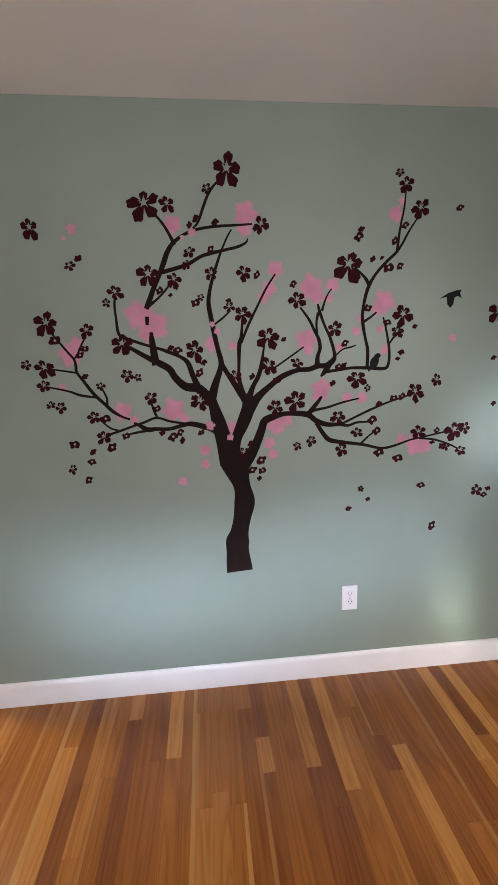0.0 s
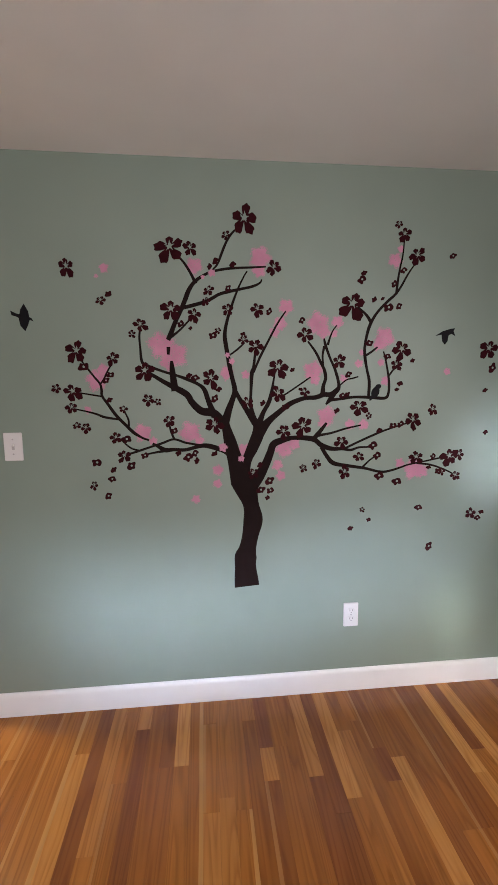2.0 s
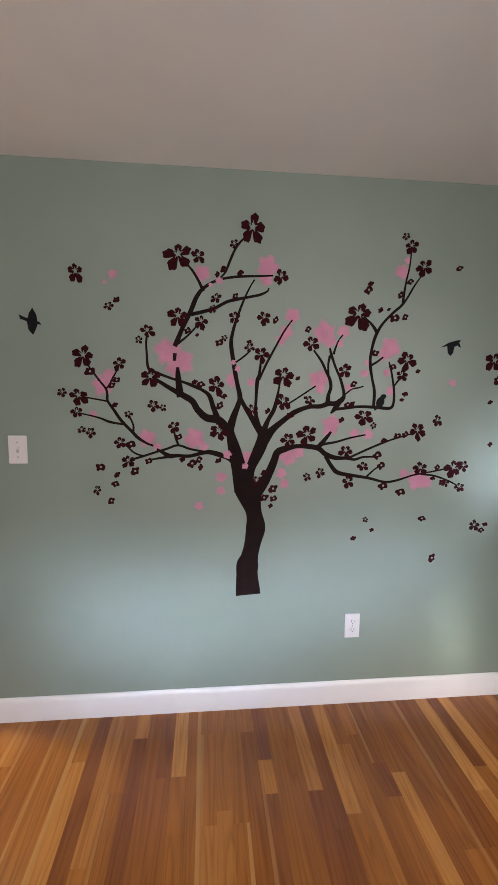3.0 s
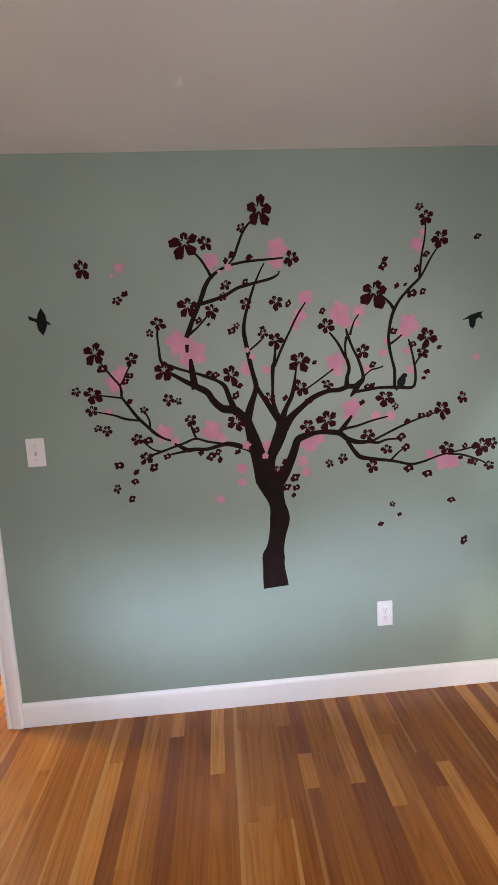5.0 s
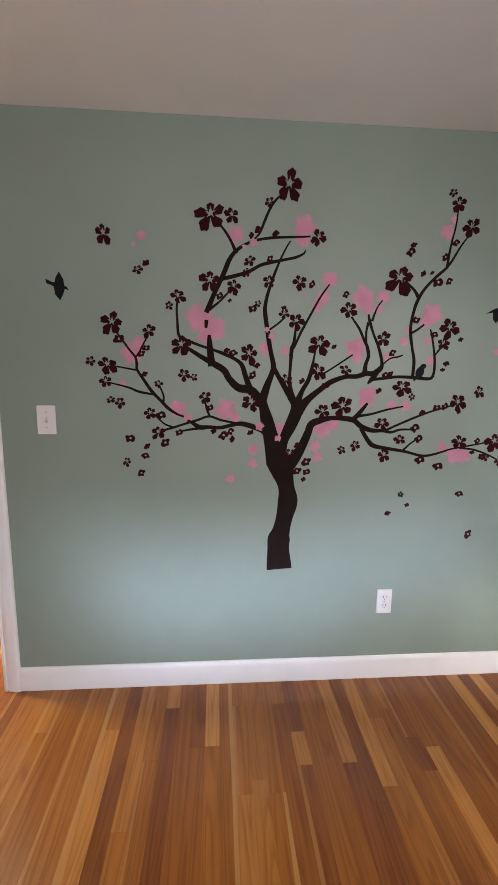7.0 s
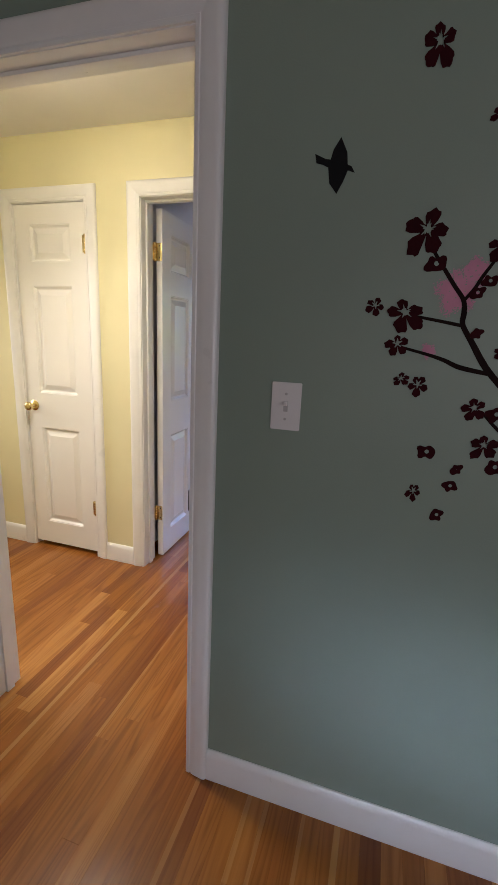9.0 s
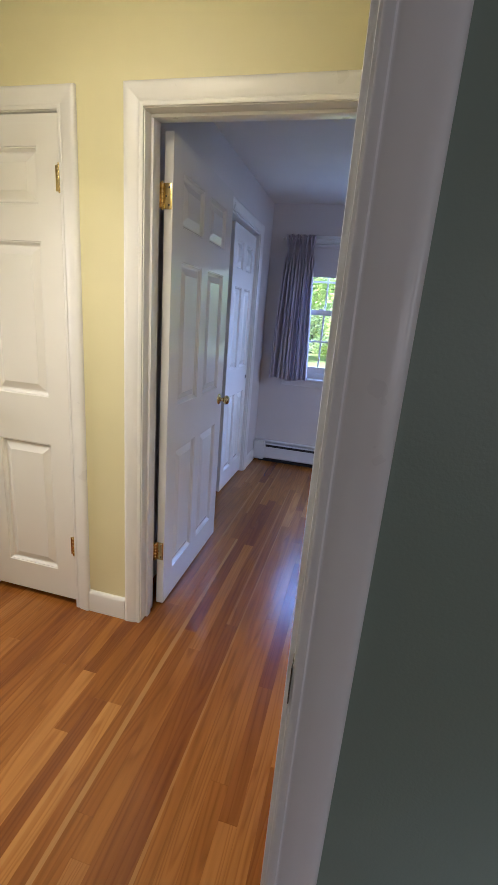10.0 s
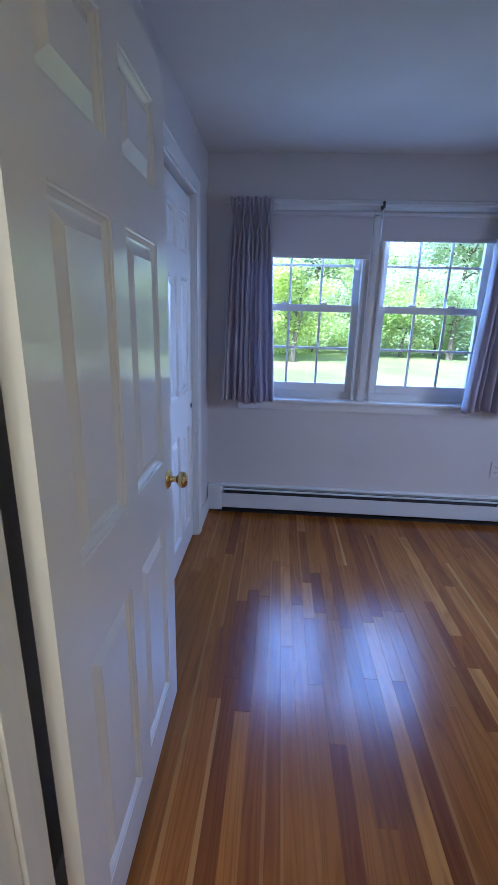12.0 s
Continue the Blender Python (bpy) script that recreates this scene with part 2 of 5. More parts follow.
PINK = plain("pink_sprayed_paint", (0.50, 0.225, 0.315), 0.6, 0, 0.12, 14, 0.0, 0.12)
_t = PINK.node_tree
_a = _t.nodes.new("ShaderNodeAttribute")
_a.attribute_name = "cover"
_v, _g = _t.nodes.new("ShaderNodeTexVoronoi"), _t.nodes.new("ShaderNodeMath")
_v.inputs["Scale"].default_value = 420
_g.operation = "GREATER_THAN"
_t.links.new(coords(_t), _v.inputs["Vector"])
_t.links.new(_a.outputs["Fac"], _g.inputs[0]), _t.links.new(_v.outputs["Color"], _g.inputs[1])
_t.links.new(_g.outputs[0], _t.nodes["Principled BSDF"].inputs["Alpha"])
INK = plain("black_vinyl", (0.008, 0.008, 0.009), 0.7, 0, 0.1, 20, 0.0, 0.12)
GLASS = window_glass()

# ---- mesh helpers ----
def part(name, bm, mat, parent=None, label=""):
    me = bpy.data.meshes.new(name)
    bmesh.ops.recalc_face_normals(bm, faces=bm.faces)
    bm.to_mesh(me)
    bm.free()
    me.materials.append(mat)
    ob = new(name, me)
    ob.parent = parent
    return tagged(ob, label)


def box(bm, x0, x1, y0, y1, z0, z1):
    v = [bm.verts.new((x, y, z)) for x in (x0, x1) for y in (y0, y1) for z in (z0, z1)]
    for f in ((0, 1, 3, 2), (4, 6, 7, 5), (0, 4, 5, 1), (2, 3, 7, 6), (0, 2, 6, 4), (1, 5, 7, 3)):
        bm.faces.new([v[i] for i in f])
    return bm


def boxes(*bs, bevel=0.0):
    bm = bmesh.new()
    for b in bs:
        box(bm, *b)
    if bevel:
        bmesh.ops.bevel(bm, geom=list(bm.edges), offset=bevel, segments=2, affect="EDGES", profile=0.6)
    return bm


def empty(name, x=0, y=0, z=0, rz=0.0):
    e = new(name)
    e.empty_display_size = 0.1
    e.matrix_world = pose(x, y, z, 0, 0, rz)
    return e


def smooth(ob, angle=40):
    for p in ob.data.polygons:
        p.use_smooth = True
    ob.data.set_sharp_from_angle(angle=radians(angle))
    return ob


def lathe(profile, axis="Y", n=20):
    """Turns (radius, height) pairs round an axis."""
    bm = bmesh.new()
    rings = []
    for r, h in profile:
        ring = []
        for i in range(n):
            a = 2 * math.pi * i / n
            u, w = r * math.cos(a), r * math.sin(a)
            ring.append(bm.verts.new({"Y": (u, h, w), "X": (h, u, w), "Z": (u, w, h)}[axis]))
        rings.append(ring)
    for a, b in zip(rings, rings[1:]):
        for i in range(n):
            bm.faces.new((a[i], a[(i + 1) % n], b[(i + 1) % n], b[i]))
    bm.faces.new(rings[0]), bm.faces.new(rings[-1][::-1])
    return bm


def wall(name, parts, mat, label):
    return tagged(part(name, boxes(*parts), mat), label, "wall", kind="structure")


# ---- structure ----
H = 2.37
YH, YB = 1.078, 3.70
HEAD = 2.058
wall("wall_mural", [(-1.72, -1.597, 0, 0.058, 0, H), (-0.782, 1.86, 0, 0.058, 0, H), (-1.597, -0.782, 0, 0.058, HEAD, H)], GREEN, "sage green painted wall with a tree mural")
wall("wall_hall_near", [(-3.5, -1.597, 0.058, 0.115, 0, H), (-0.782, -0.6, 0.058, 0.115, 0, H), (-1.597, -0.782, 0.058, 0.115, HEAD, H)], YELLOW, "pale yellow hallway wall beside the doorway")
wall("wall_hall_side", [(-0.702, -0.6, 0.115, YH, 0, H)], YELLOW, "pale yellow wall at the hallway's end")
wall("wall_hall_far", [(-3.5, -2.40, YH, YH + 0.058, 0, H), (-1.908, -1.593, YH, YH + 0.058, 0, H), (-0.782, -0.6, YH, YH + 0.058, 0, H), (-2.40, -1.908, YH, YH + 0.058, 2.05, H), (-1.593, -0.782, YH, YH + 0.058, HEAD, H)], YELLOW, "pale yellow hallway wall with two doors")
wall("wall_bedroom_near", [(-3.5, -1.593, YH + 0.058, YH + 0.115, 0, H), (-0.782, 1.86, YH + 0.058, YH + 0.115, 0, H), (-1.593, -0.782, YH + 0.058, YH + 0.115, HEAD, H)], GREY, "pale grey bedroom wall round the doorway")
CY0, CY1 = 2.08, 3.275
wall("wall_bedroom_closet", [(-1.81, -1.70, YH + 0.115, CY0, 0, H), (-1.81, -1.70, CY1, YB, 0, H), (-1.81, -1.70, CY0, CY1, 2.05, H)], GREY, "pale grey bedroom wall with a closet door")
wall("wall_bedroom_window", [(-3.5, -1.42, YB, YB + 0.09, 0, H), (0.13, 1.86, YB, YB + 0.09, 0, H), (-1.42, 0.13, YB, YB + 0.09, 0, 0.845), (-1.42, 0.13, YB, YB + 0.09, 2.045, H)], GREY, "pale grey bedroom wall under and round the window")
wall("wall_bedroom_east", [(1.75, 1.86, YH + 0.115, 1.7, 0, H), (1.75, 1.86, 2.6, YB, 0, H), (1.75, 1.86, 1.7, 2.6, 0, 0.95), (1.75, 1.86, 1.7, 2.6, 1.95, H), (1.82, 1.86, 1.7, 2.6, 0.95, 1.95)], GREY, "pale grey bedroom wall with a window recess")
wall("wall_mural_room_west", [(-1.83, -1.72, -3.6, 0.058, 0, H)], GREEN, "plain sage green wall behind the open door")
wall("wall_mural_room_east", [(1.75, 1.86, -3.6, -1.95, 0, H), (1.75, 1.86, -1.05, 0, 0, H), (1.75, 1.86, -1.95, -1.05, 0, 0.95), (1.75, 1.86, -1.95, -1.05, 1.95, H), (1.82, 1.86, -1.95, -1.05, 0.95, 1.95)], GREEN, "sage green wall with a window recess")
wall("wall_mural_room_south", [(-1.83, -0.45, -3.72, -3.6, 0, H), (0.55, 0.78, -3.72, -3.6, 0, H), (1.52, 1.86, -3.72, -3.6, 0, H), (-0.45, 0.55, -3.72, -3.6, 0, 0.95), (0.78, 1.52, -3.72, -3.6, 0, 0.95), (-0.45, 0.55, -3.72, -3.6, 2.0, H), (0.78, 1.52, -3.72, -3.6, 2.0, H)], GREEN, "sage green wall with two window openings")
# unseen panels added to shut the openings behind the lamps
wall("window_blind_wall", [(-0.45, 0.55, -3.72, -3.68, 0.95, 2.0), (0.78, 1.52, -3.72, -3.68, 0.95, 2.0)], OUTER, "added white panels closing two window openings out of view")
# the recess in this unseen wall is added to hold the hallway's fill lamp
wall("wall_house_west", [(-3.61, -3.5, -3.72, 0.2, -0.6, H), (-3.61, -3.5, 1.0, YB + 0.18, -0.6, H), (-3.61, -3.5, 0.2, 1.0, -0.6, 0.45), (-3.61, -3.5, 0.2, 1.0, 2.05, H), (-3.61, -3.56, 0.2, 1.0, 0.45, 2.05)], OUTER, "outer wall closing the hallway, with an added recess for a fill lamp")
wall("wall_house_north", [(-3.5, -1.42, YB + 0.09, YB + 0.18, -0.6, H), (0.13, 1.95, YB + 0.09, YB + 0.18, -0.6, H), (-1.42, 0.13, YB + 0.09, YB + 0.18, -0.6, 0.845), (-1.42, 0.13, YB + 0.09, YB + 0.18, 2.045, H)], OUTER, "white painted outer wall round the window")
for nm, y0, y1, lb in (("ceiling_mural_room", -3.72, 0.058, "flat white painted ceiling"), ("ceiling_hall", 0.058, YH + 0.058, "flat white hallway ceiling"), ("ceiling_bedroom", YH + 0.058, YB + 0.18, "flat white bedroom ceiling")):
    tagged(part(nm, boxes((-3.61, 1.95, y0, y1, H, H + 0.12)), CEIL), lb, "ceiling", kind="structure")


def casing_run(a, b, up, out, width=0.072, mitre=(0, 0), scale=1.0):
    """A moulded casing strip from a to b. up: the way of its width, away from the opening; out: the way it stands proud."""
    prof = [(0, 0), (0, 0.009), (0.003, 0.011), (0.011, 0.0115), (0.013, 0.0097), (0.017, 0.0097), (0.021, 0.0128), (0.036, 0.0152), (0.050, 0.0172), (0.060, 0.0182), (0.066, 0.0172), (0.070, 0.0145), (0.072, 0.010), (0.072, 0)]
    a, b, up, out = Vector(a), Vector(b), Vector(up), Vector(out)
    way = (b - a).normalized()
    bm = bmesh.new()
    ra = [bm.verts.new(a + up * (w * width / 0.072) + out * d * scale - way * (w * width / 0.072 * mitre[0])) for w, d in prof]
    rb = [bm.verts.new(b + up * (w * width / 0.072) + out * d * scale + way * (w * width / 0.072 * mitre[1])) for w, d in prof]
    for i in range(len(prof) - 1):
        bm.faces.new((ra[i], ra[i + 1], rb[i + 1], rb[i]))
    bm.faces.new((ra[-1], ra[0], rb[0], rb[-1]))
    bm.faces.new(ra), bm.faces.new(rb[::-1])
    return bm


def doorway(name, x0, x1, head, y0, y1, label, sides=(-1, 1), stop=None, frame_x=True):
    """Jamb lining with stops and mitred casing on the sides asked for; runs along x."""
    e = tagged(empty(name, (x0 + x1) / 2, (y0 + y1) / 2, 0), label, "door frame", kind="structure")
    inv = e.matrix_world.inverted()
    made = [smooth(part("jamb", boxes((x0 - 0.012, x0, y0 - 0.002, y1 + 0.002, 0, head), bevel=0.002), WHITE, e)),
            smooth(part("jamb", boxes((x1, x1 + 0.012, y0 - 0.002, y1 + 0.002, 0, head), bevel=0.002), WHITE, e)),
            smooth(part("head_jamb", boxes((x0 - 0.012, x1 + 0.012, y0 - 0.002, y1 + 0.002, head + 0.0005, head + 0.0155), bevel=0.002), WHITE, e))]
    if stop:
        s0, s1 = stop
        made += [smooth(part("door_stop", boxes((x0, x0 + 0.011, s0, s1, 0, head - 0.011), bevel=0.003), WHITE, e)),
                 smooth(part("door_stop", boxes((x1 - 0.011, x1, s0, s1, 0, head - 0.011), bevel=0.003), WHITE, e)),
                 smooth(part("door_stop", boxes((x0, x1, s0, s1, head - 0.011, head), bevel=0.003), WHITE, e))]
    for s in sides:
        y = y0 if s < 0 else y1
        g = 0.004
        made += [smooth(part("casing", casing_run((x0 - g, y, 0), (x0 - g, y, head + g), (-1, 0, 0), (0, s, 0), mitre=(0, 1)), WHITE, e)),
                 smooth(part("casing", casing_run((x1 + g, y, 0), (x1 + g, y, head + g), (1, 0, 0), (0, s, 0), mitre=(0, 1)), WHITE, e)),
                 smooth(part("head_casing", casing_run((x0 - g, y, head + g), (x1 + g, y, head + g), (0, 0, 1), (0, s, 0), mitre=(1, 1)), WHITE, e))]
    for o in made:
        o.matrix_parent_inverse = inv
    return e


door_frame_1 = doorway("door_frame_1", -1.585, -0.794, 2.04, 0, 0.115, "white painted door frame in the mural wall", (-1,), (0.045, 0.080))
door_frame_2 = doorway("door_frame_2", -1.581, -0.794, 2.04, YH, YH + 0.115, "white painted frame of the bedroom doorway", (-1,), (YH + 0.04, YH + 0.075))
door_frame_3 = doorway("door_frame_3", -2.388, -1.92, 2.04, YH, YH + 0.115, "white painted frame of the narrow closet door", (-1,), (YH + 0.04, YH + 0.06))


def strike(parent, x, y, z, side):
    o = part("strike_plate", boxes((min(x, x + side * 0.002), max(x, x + side * 0.002), y, y + 0.03, z - 0.03, z + 0.03), bevel=0.0008), STEEL, parent, "dark metal strike plate")
    o.matrix_parent_inverse = parent.matrix_world.inverted()


strike(door_frame_1, -0.794, -0.004, 0.935, -1)
strike(door_frame_2, -0.794, YH + 0.085, 0.935, -1)


def baseboard(name, a, b, out, label):
    prof = [(0, 0), (0.013, 0), (0.014, 0.09), (0.010, 0.104), (0.004, 0.11), (0, 0.11)]
    a, b, out = Vector(a), Vector(b), Vector(out)
    bm = bmesh.new()
    ra = [bm.verts.new(a + out * d + Vector((0, 0, z))) for d, z in prof]
    rb = [bm.verts.new(b + out * d + Vector((0, 0, z))) for d, z in prof]
    for i in range(len(prof)):
        j = (i + 1) % len(prof)
        bm.faces.new((ra[i], ra[j], rb[j], rb[i]))
    bm.faces.new(ra), bm.faces.new(rb[::-1])
    return tagged(smooth(part(name, bm, WHITE)), label, "baseboard", kind="structure")


baseboard("baseboard_mural", (-0.7182, 0, 0), (1.75, 0, 0), (0, -1, 0), "white painted baseboard under the mural")
baseboard("baseboard_hall_side", (-0.702, 0.117, 0), (-0.702, YH - 0.019, 0), (-1, 0, 0), "white painted hallway baseboard")
baseboard("baseboard_hall_far", (-1.843, YH, 0), (-1.658, YH, 0), (0, -1, 0), "short white baseboard between two doors")
baseboard("baseboard_hall_far_end", (-3.5, YH, 0), (-2.465, YH, 0), (0, -1, 0), "white painted hallway baseboard")
baseboard("baseboard_bedroom_closet", (-1.70, CY1 + 0.078, 0), (-1.70, YB - 0.0, 0), (1, 0, 0), "white baseboard between closet and heater")
baseboard("baseboard_bedroom_near", (-1.70, YH + 0.13, 0), (-1.70, CY0 - 0.078, 0), (1, 0, 0), "white baseboard behind the open door")
baseboard("baseboard_mural_room_east", (1.75, -3.6, 0), (1.75, -0.016, 0), (-1, 0, 0), "white painted baseboard")


# ---- doors ----
def hinge(parent, x, y, z, leaf_y=None, leaf_x=None, label="brass butt hinge"):
    e = new("hinge")
    e.parent, e.location = parent, (x, y, z)
    tagged(e, label)
    ends = [(0.0058, z) if k else (0.0050, z) for i in range(5) for k, z in ((0, -0.0425 + 0.017 * i), (1, -0.0415 + 0.017 * i), (1, -0.0265 + 0.017 * i))]
    bm = lathe([(0.0005, -0.050), (0.0035, -0.049), (0.0045, -0.046), (0.0035, -0.0435), *ends, (0.0050, 0.0425), (0.0035, 0.0435), (0.0045, 0.046), (0.0035, 0.049), (0.0005, 0.050)], "Z", 12)
    smooth(part("knuckle", bm, BRASS, e))
    if leaf_x:
        smooth(part("leaf", boxes((min(0, leaf_x), max(0, leaf_x), -0.0015, 0.0015, -0.043, 0.043), bevel=0.0006), BRASS, e))
        for s in (-0.028, 0, 0.028):
            part("screw", lathe([(0.003, -0.0026), (0.003, -0.0015), (0.002, 0.0)], "Y", 8), BRASS, e).location = (leaf_x * (0.72 if s else 0.45), 0, s)
    return e


def knob_set(parent, x, z, thick, faces=(-1, 1)):
    """Round brass knobs with rosette, neck and ball."""
    for s in faces:
        y = 0 if s < 0 else thick
        prof = [(0.0005, 0.0005), (0.031, 0.0005), (0.032, 0.004), (0.026, 0.009), (0.012, 0.012), (0.009, 0.02), (0.010, 0.03), (0.02, 0.036), (0.0265, 0.046), (0.0255, 0.056), (0.018, 0.063), (0.006, 0.065), (0.0005, 0.065)]
        k = smooth(part("knob", lathe([(r, s * h) for r, h in prof], "Y", 24), BRASS, parent, "polished brass door knob"), 50)
        k.location = (x, y, z)


def panel_door(name, w, h, thick, cols, rows, label):
    """A moulded panel door, hinged at its local origin, running along +x, thickness along +y."""
    door = tagged(empty(name), label, "door")
    xs = sorted({0, w, *[c for p in cols for c in p]})
    zs = sorted({0, h, *[r for p in rows for r in p]})
    bm = bmesh.new()
    grid = {}
    for side, y in ((0, 0.0), (1, thick)):
        for x in xs:
            for z in zs:
                grid[side, x, z] = bm.verts.new((x, y, z))
    holes = {(c[0], r[0]) for c in cols for r in rows}
    for side in (0, 1):
        for x0, x1 in zip(xs, xs[1:]):
            for z0, z1 in zip(zs, zs[1:]):
                if (x0, z0) in holes:
                    continue
                bm.faces.new([grid[side, *p] for p in ((x0, z0), (x1, z0), (x1, z1), (x0, z1))])
    for x0, x1 in zip(xs, xs[1:]):
        for z in (0, h):
            bm.faces.new([grid[0, x0, z], grid[0, x1, z], grid[1, x1, z], grid[1, x0, z]])
    for z0, z1 in zip(zs, zs[1:]):
        for x in (0, w):
            bm.faces.new([grid[0, x, z0], grid[0, x, z1], grid[1, x, z1], grid[1, x, z0]])
    body = part("body", bm, DOORW, door)
    for c in cols:
        for r in rows:
            bm = bmesh.new()
            for y, s in ((0.0, 1), (thick, -1)):
                last = None
                for inset, depth in ((0, 0), (0.002, 0.0030), (0.006, 0.0035), (0.008, 0.0075), (0.014, 0.0145), (0.020, 0.0150), (0.024, 0.0135), (0.048, 0.0035), (0.050, 0.0022)):
                    q = [bm.verts.new((x, y + s * depth, z)) for x, z in ((c[0] + inset, r[0] + inset), (c[1] - inset, r[0] + inset), (c[1] - inset, r[1] - inset), (c[0] + inset, r[1] - inset))]
                    if last:
                        for i in range(4):
                            bm.faces.new((last[i], last[(i + 1) % 4], q[(i + 1) % 4], q[i]))
                    last = q
                bm.faces.new(last)
            part("panel", bm, DOORW, door)
    return door


ROWS3 = ((0.145, 0.765), (0.975, 1.585), (1.71, 1.905))
bedroom_door = panel_door("bedroom_door", 0.785, 2.015, 0.035, ((0.105, 0.35), (0.435, 0.68)), ROWS3, "white six-panel door standing open into the bedroom")
knob_set(bedroom_door, 0.725, 0.905, 0.035)
# the leaf stands square to the wall; its face towards the doorway is at local y = 0
bedroom_door.matrix_world = pose(-1.540, 1.222, 0.012, 0, 0, 90.55)
for z in (0.285, 1.80):
    e = hinge(bedroom_door, -0.008, 0.04, z)
    smooth(part("leaf", boxes((0.005, 0.0075, -0.037, -0.003, -0.045, 0.045), bevel=0.0006), BRASS, e))
    for s, yy in ((-0.03, -0.026), (0.0, -0.014), (0.03, -0.026)):
        part("screw", lathe([(0.0035, 0.005), (0.0035, 0.0043), (0.0005, 0.004)], "X", 8), STEEL, e).location = (0, yy, s)
    smooth(part("frame_leaf", boxes((-0.034, -0.003, 0.003, 0.0055, -0.045, 0.045), bevel=0.0006), BRASS, e))

closet_door = panel_door("closet_door", 0.458, 2.006, 0.035, ((0.095, 0.365),), ROWS3, "narrow white three-panel closet door, shut")
knob_set(closet_door, 0.05, 0.895, 0.035, (-1,))
closet_door.matrix_world = pose(-2.383, YH + 0.002, 0.03, 0, 0, 0)
for z in (0.29, 1.80):
    hg = hinge(closet_door, 0.4605, -0.006, z)
    smooth(part("leaf", boxes((-0.017, 0.003, 0.003, 0.0056, -0.043, 0.043), bevel=0.0006), BRASS, hg))

mural_door = panel_door("mural_room_door", 0.79, 2.015, 0.035, ((0.105, 0.35), (0.437, 0.682)), ROWS3, "white six-panel door standing open against the wall")
knob_set(mural_door, 0.73, 0.905, 0.035)
mural_door.matrix_world = pose(-1.572, -0.03, 0.012, 0, 0, -91)
for z in (0.285, 1.80):
    hinge(mural_door, -0.004, -0.004, z)

for xx, yy, pull in ((-1.728, 2.662, 0.565), (-1.768, 2.655, 0.045)):
    leaf = panel_door("sliding_closet_door", 0.61, 2.0, 0.035, ((0.085, 0.265), (0.345, 0.525)), ROWS3, "white six-panel sliding closet door" + (" in front" if pull > 0.1 else " slid behind the other"))
    tagged(leaf, group="sliding closet doors")
    part("finger_pull", lathe([(0.0005, 0.0), (0.014, -0.001), (0.016, -0.004), (0.013, -0.006), (0.0005, -0.004)], "Y", 16), STEEL, leaf, "small dark round finger pull").location = (pull, 0, 0.875)
    leaf.matrix_world = pose(xx, yy, 0.015, 0, 0, 90)
frame_4 = tagged(empty("door_frame_4", -1.70, (CY0 + CY1) / 2, 0), "white painted frame round the sliding closet doors", "door frame", kind="structure")
for nm, bm in (("casing", casing_run((-1.70, CY0 + 0.004, 0), (-1.70, CY0 + 0.004, 2.046), (0, -1, 0), (1, 0, 0), mitre=(0, 1))),
               ("casing", casing_run((-1.70, CY1 - 0.004, 0), (-1.70, CY1 - 0.004, 2.046), (0, 1, 0), (1, 0, 0), mitre=(0, 1))),
               ("head_casing", casing_run((-1.70, CY0 + 0.004, 2.046), (-1.70, CY1 - 0.004, 2.046), (0, 0, 1), (1, 0, 0), mitre=(1, 1))),
               ("jamb", boxes((-1.81, -1.701, CY0 + 0.0005, CY0 + 0.012, 0, 2.035))), ("jamb", boxes((-1.81, -1.701, CY1 - 0.012, CY1 - 0.0005, 0, 2.035))),
               ("head_jamb", boxes((-1.81, -1.701, CY0 + 0.0005, CY1 - 0.0005, 2.035, 2.0495)))):
    smooth(part(nm, bm, WHITE, frame_4)).matrix_parent_inverse = frame_4.matrix_world.inverted()

# ---- bedroom window ----
def sash(parent, x0, x1, z0, z1, y, cols=3, rows=2, stile=0.045, rail_b=0.05, rail_t=0.04):
    """A wooden sash with muntins and single panes."""
    e = new("sash")
    e.parent = parent
    t = 0.034
    pieces = [("stile", (x0, x0 + stile, y, y + t, z0, z1)), ("stile", (x1 - stile, x1, y, y + t, z0, z1)),
              ("rail", (x0 + stile, x1 - stile, y + 0.001, y + t - 0.001, z0, z0 + rail_b)), ("rail", (x0 + stile, x1 - stile, y + 0.001, y + t - 0.001, z1 - rail_t, z1))]
    gx0, gx1, gz0, gz1 = x0 + stile, x1 - stile, z0 + rail_b, z1 - rail_t
    pieces += [("muntin", (gx0 + (gx1 - gx0) * i / cols - 0.008, gx0 + (gx1 - gx0) * i / cols + 0.008, y + 0.008, y + 0.026, gz0, gz1)) for i in range(1, cols)]
    pieces += [("muntin", (gx0, gx1, y + 0.009, y + 0.025, gz0 + (gz1 - gz0) * i / rows - 0.008, gz0 + (gz1 - gz0) * i / rows + 0.008)) for i in range(1, rows)]
    for nm, b in pieces:
        smooth(part(nm, boxes(b, bevel=0.003), WHITE, e))
    g = part("pane", boxes((gx0 - 0.002, gx1 + 0.002, y + 0.015, y + 0.018, gz0 - 0.002, gz1 + 0.002)), GLASS, e, "clear window glass")
    g.visible_shadow = False
    return e


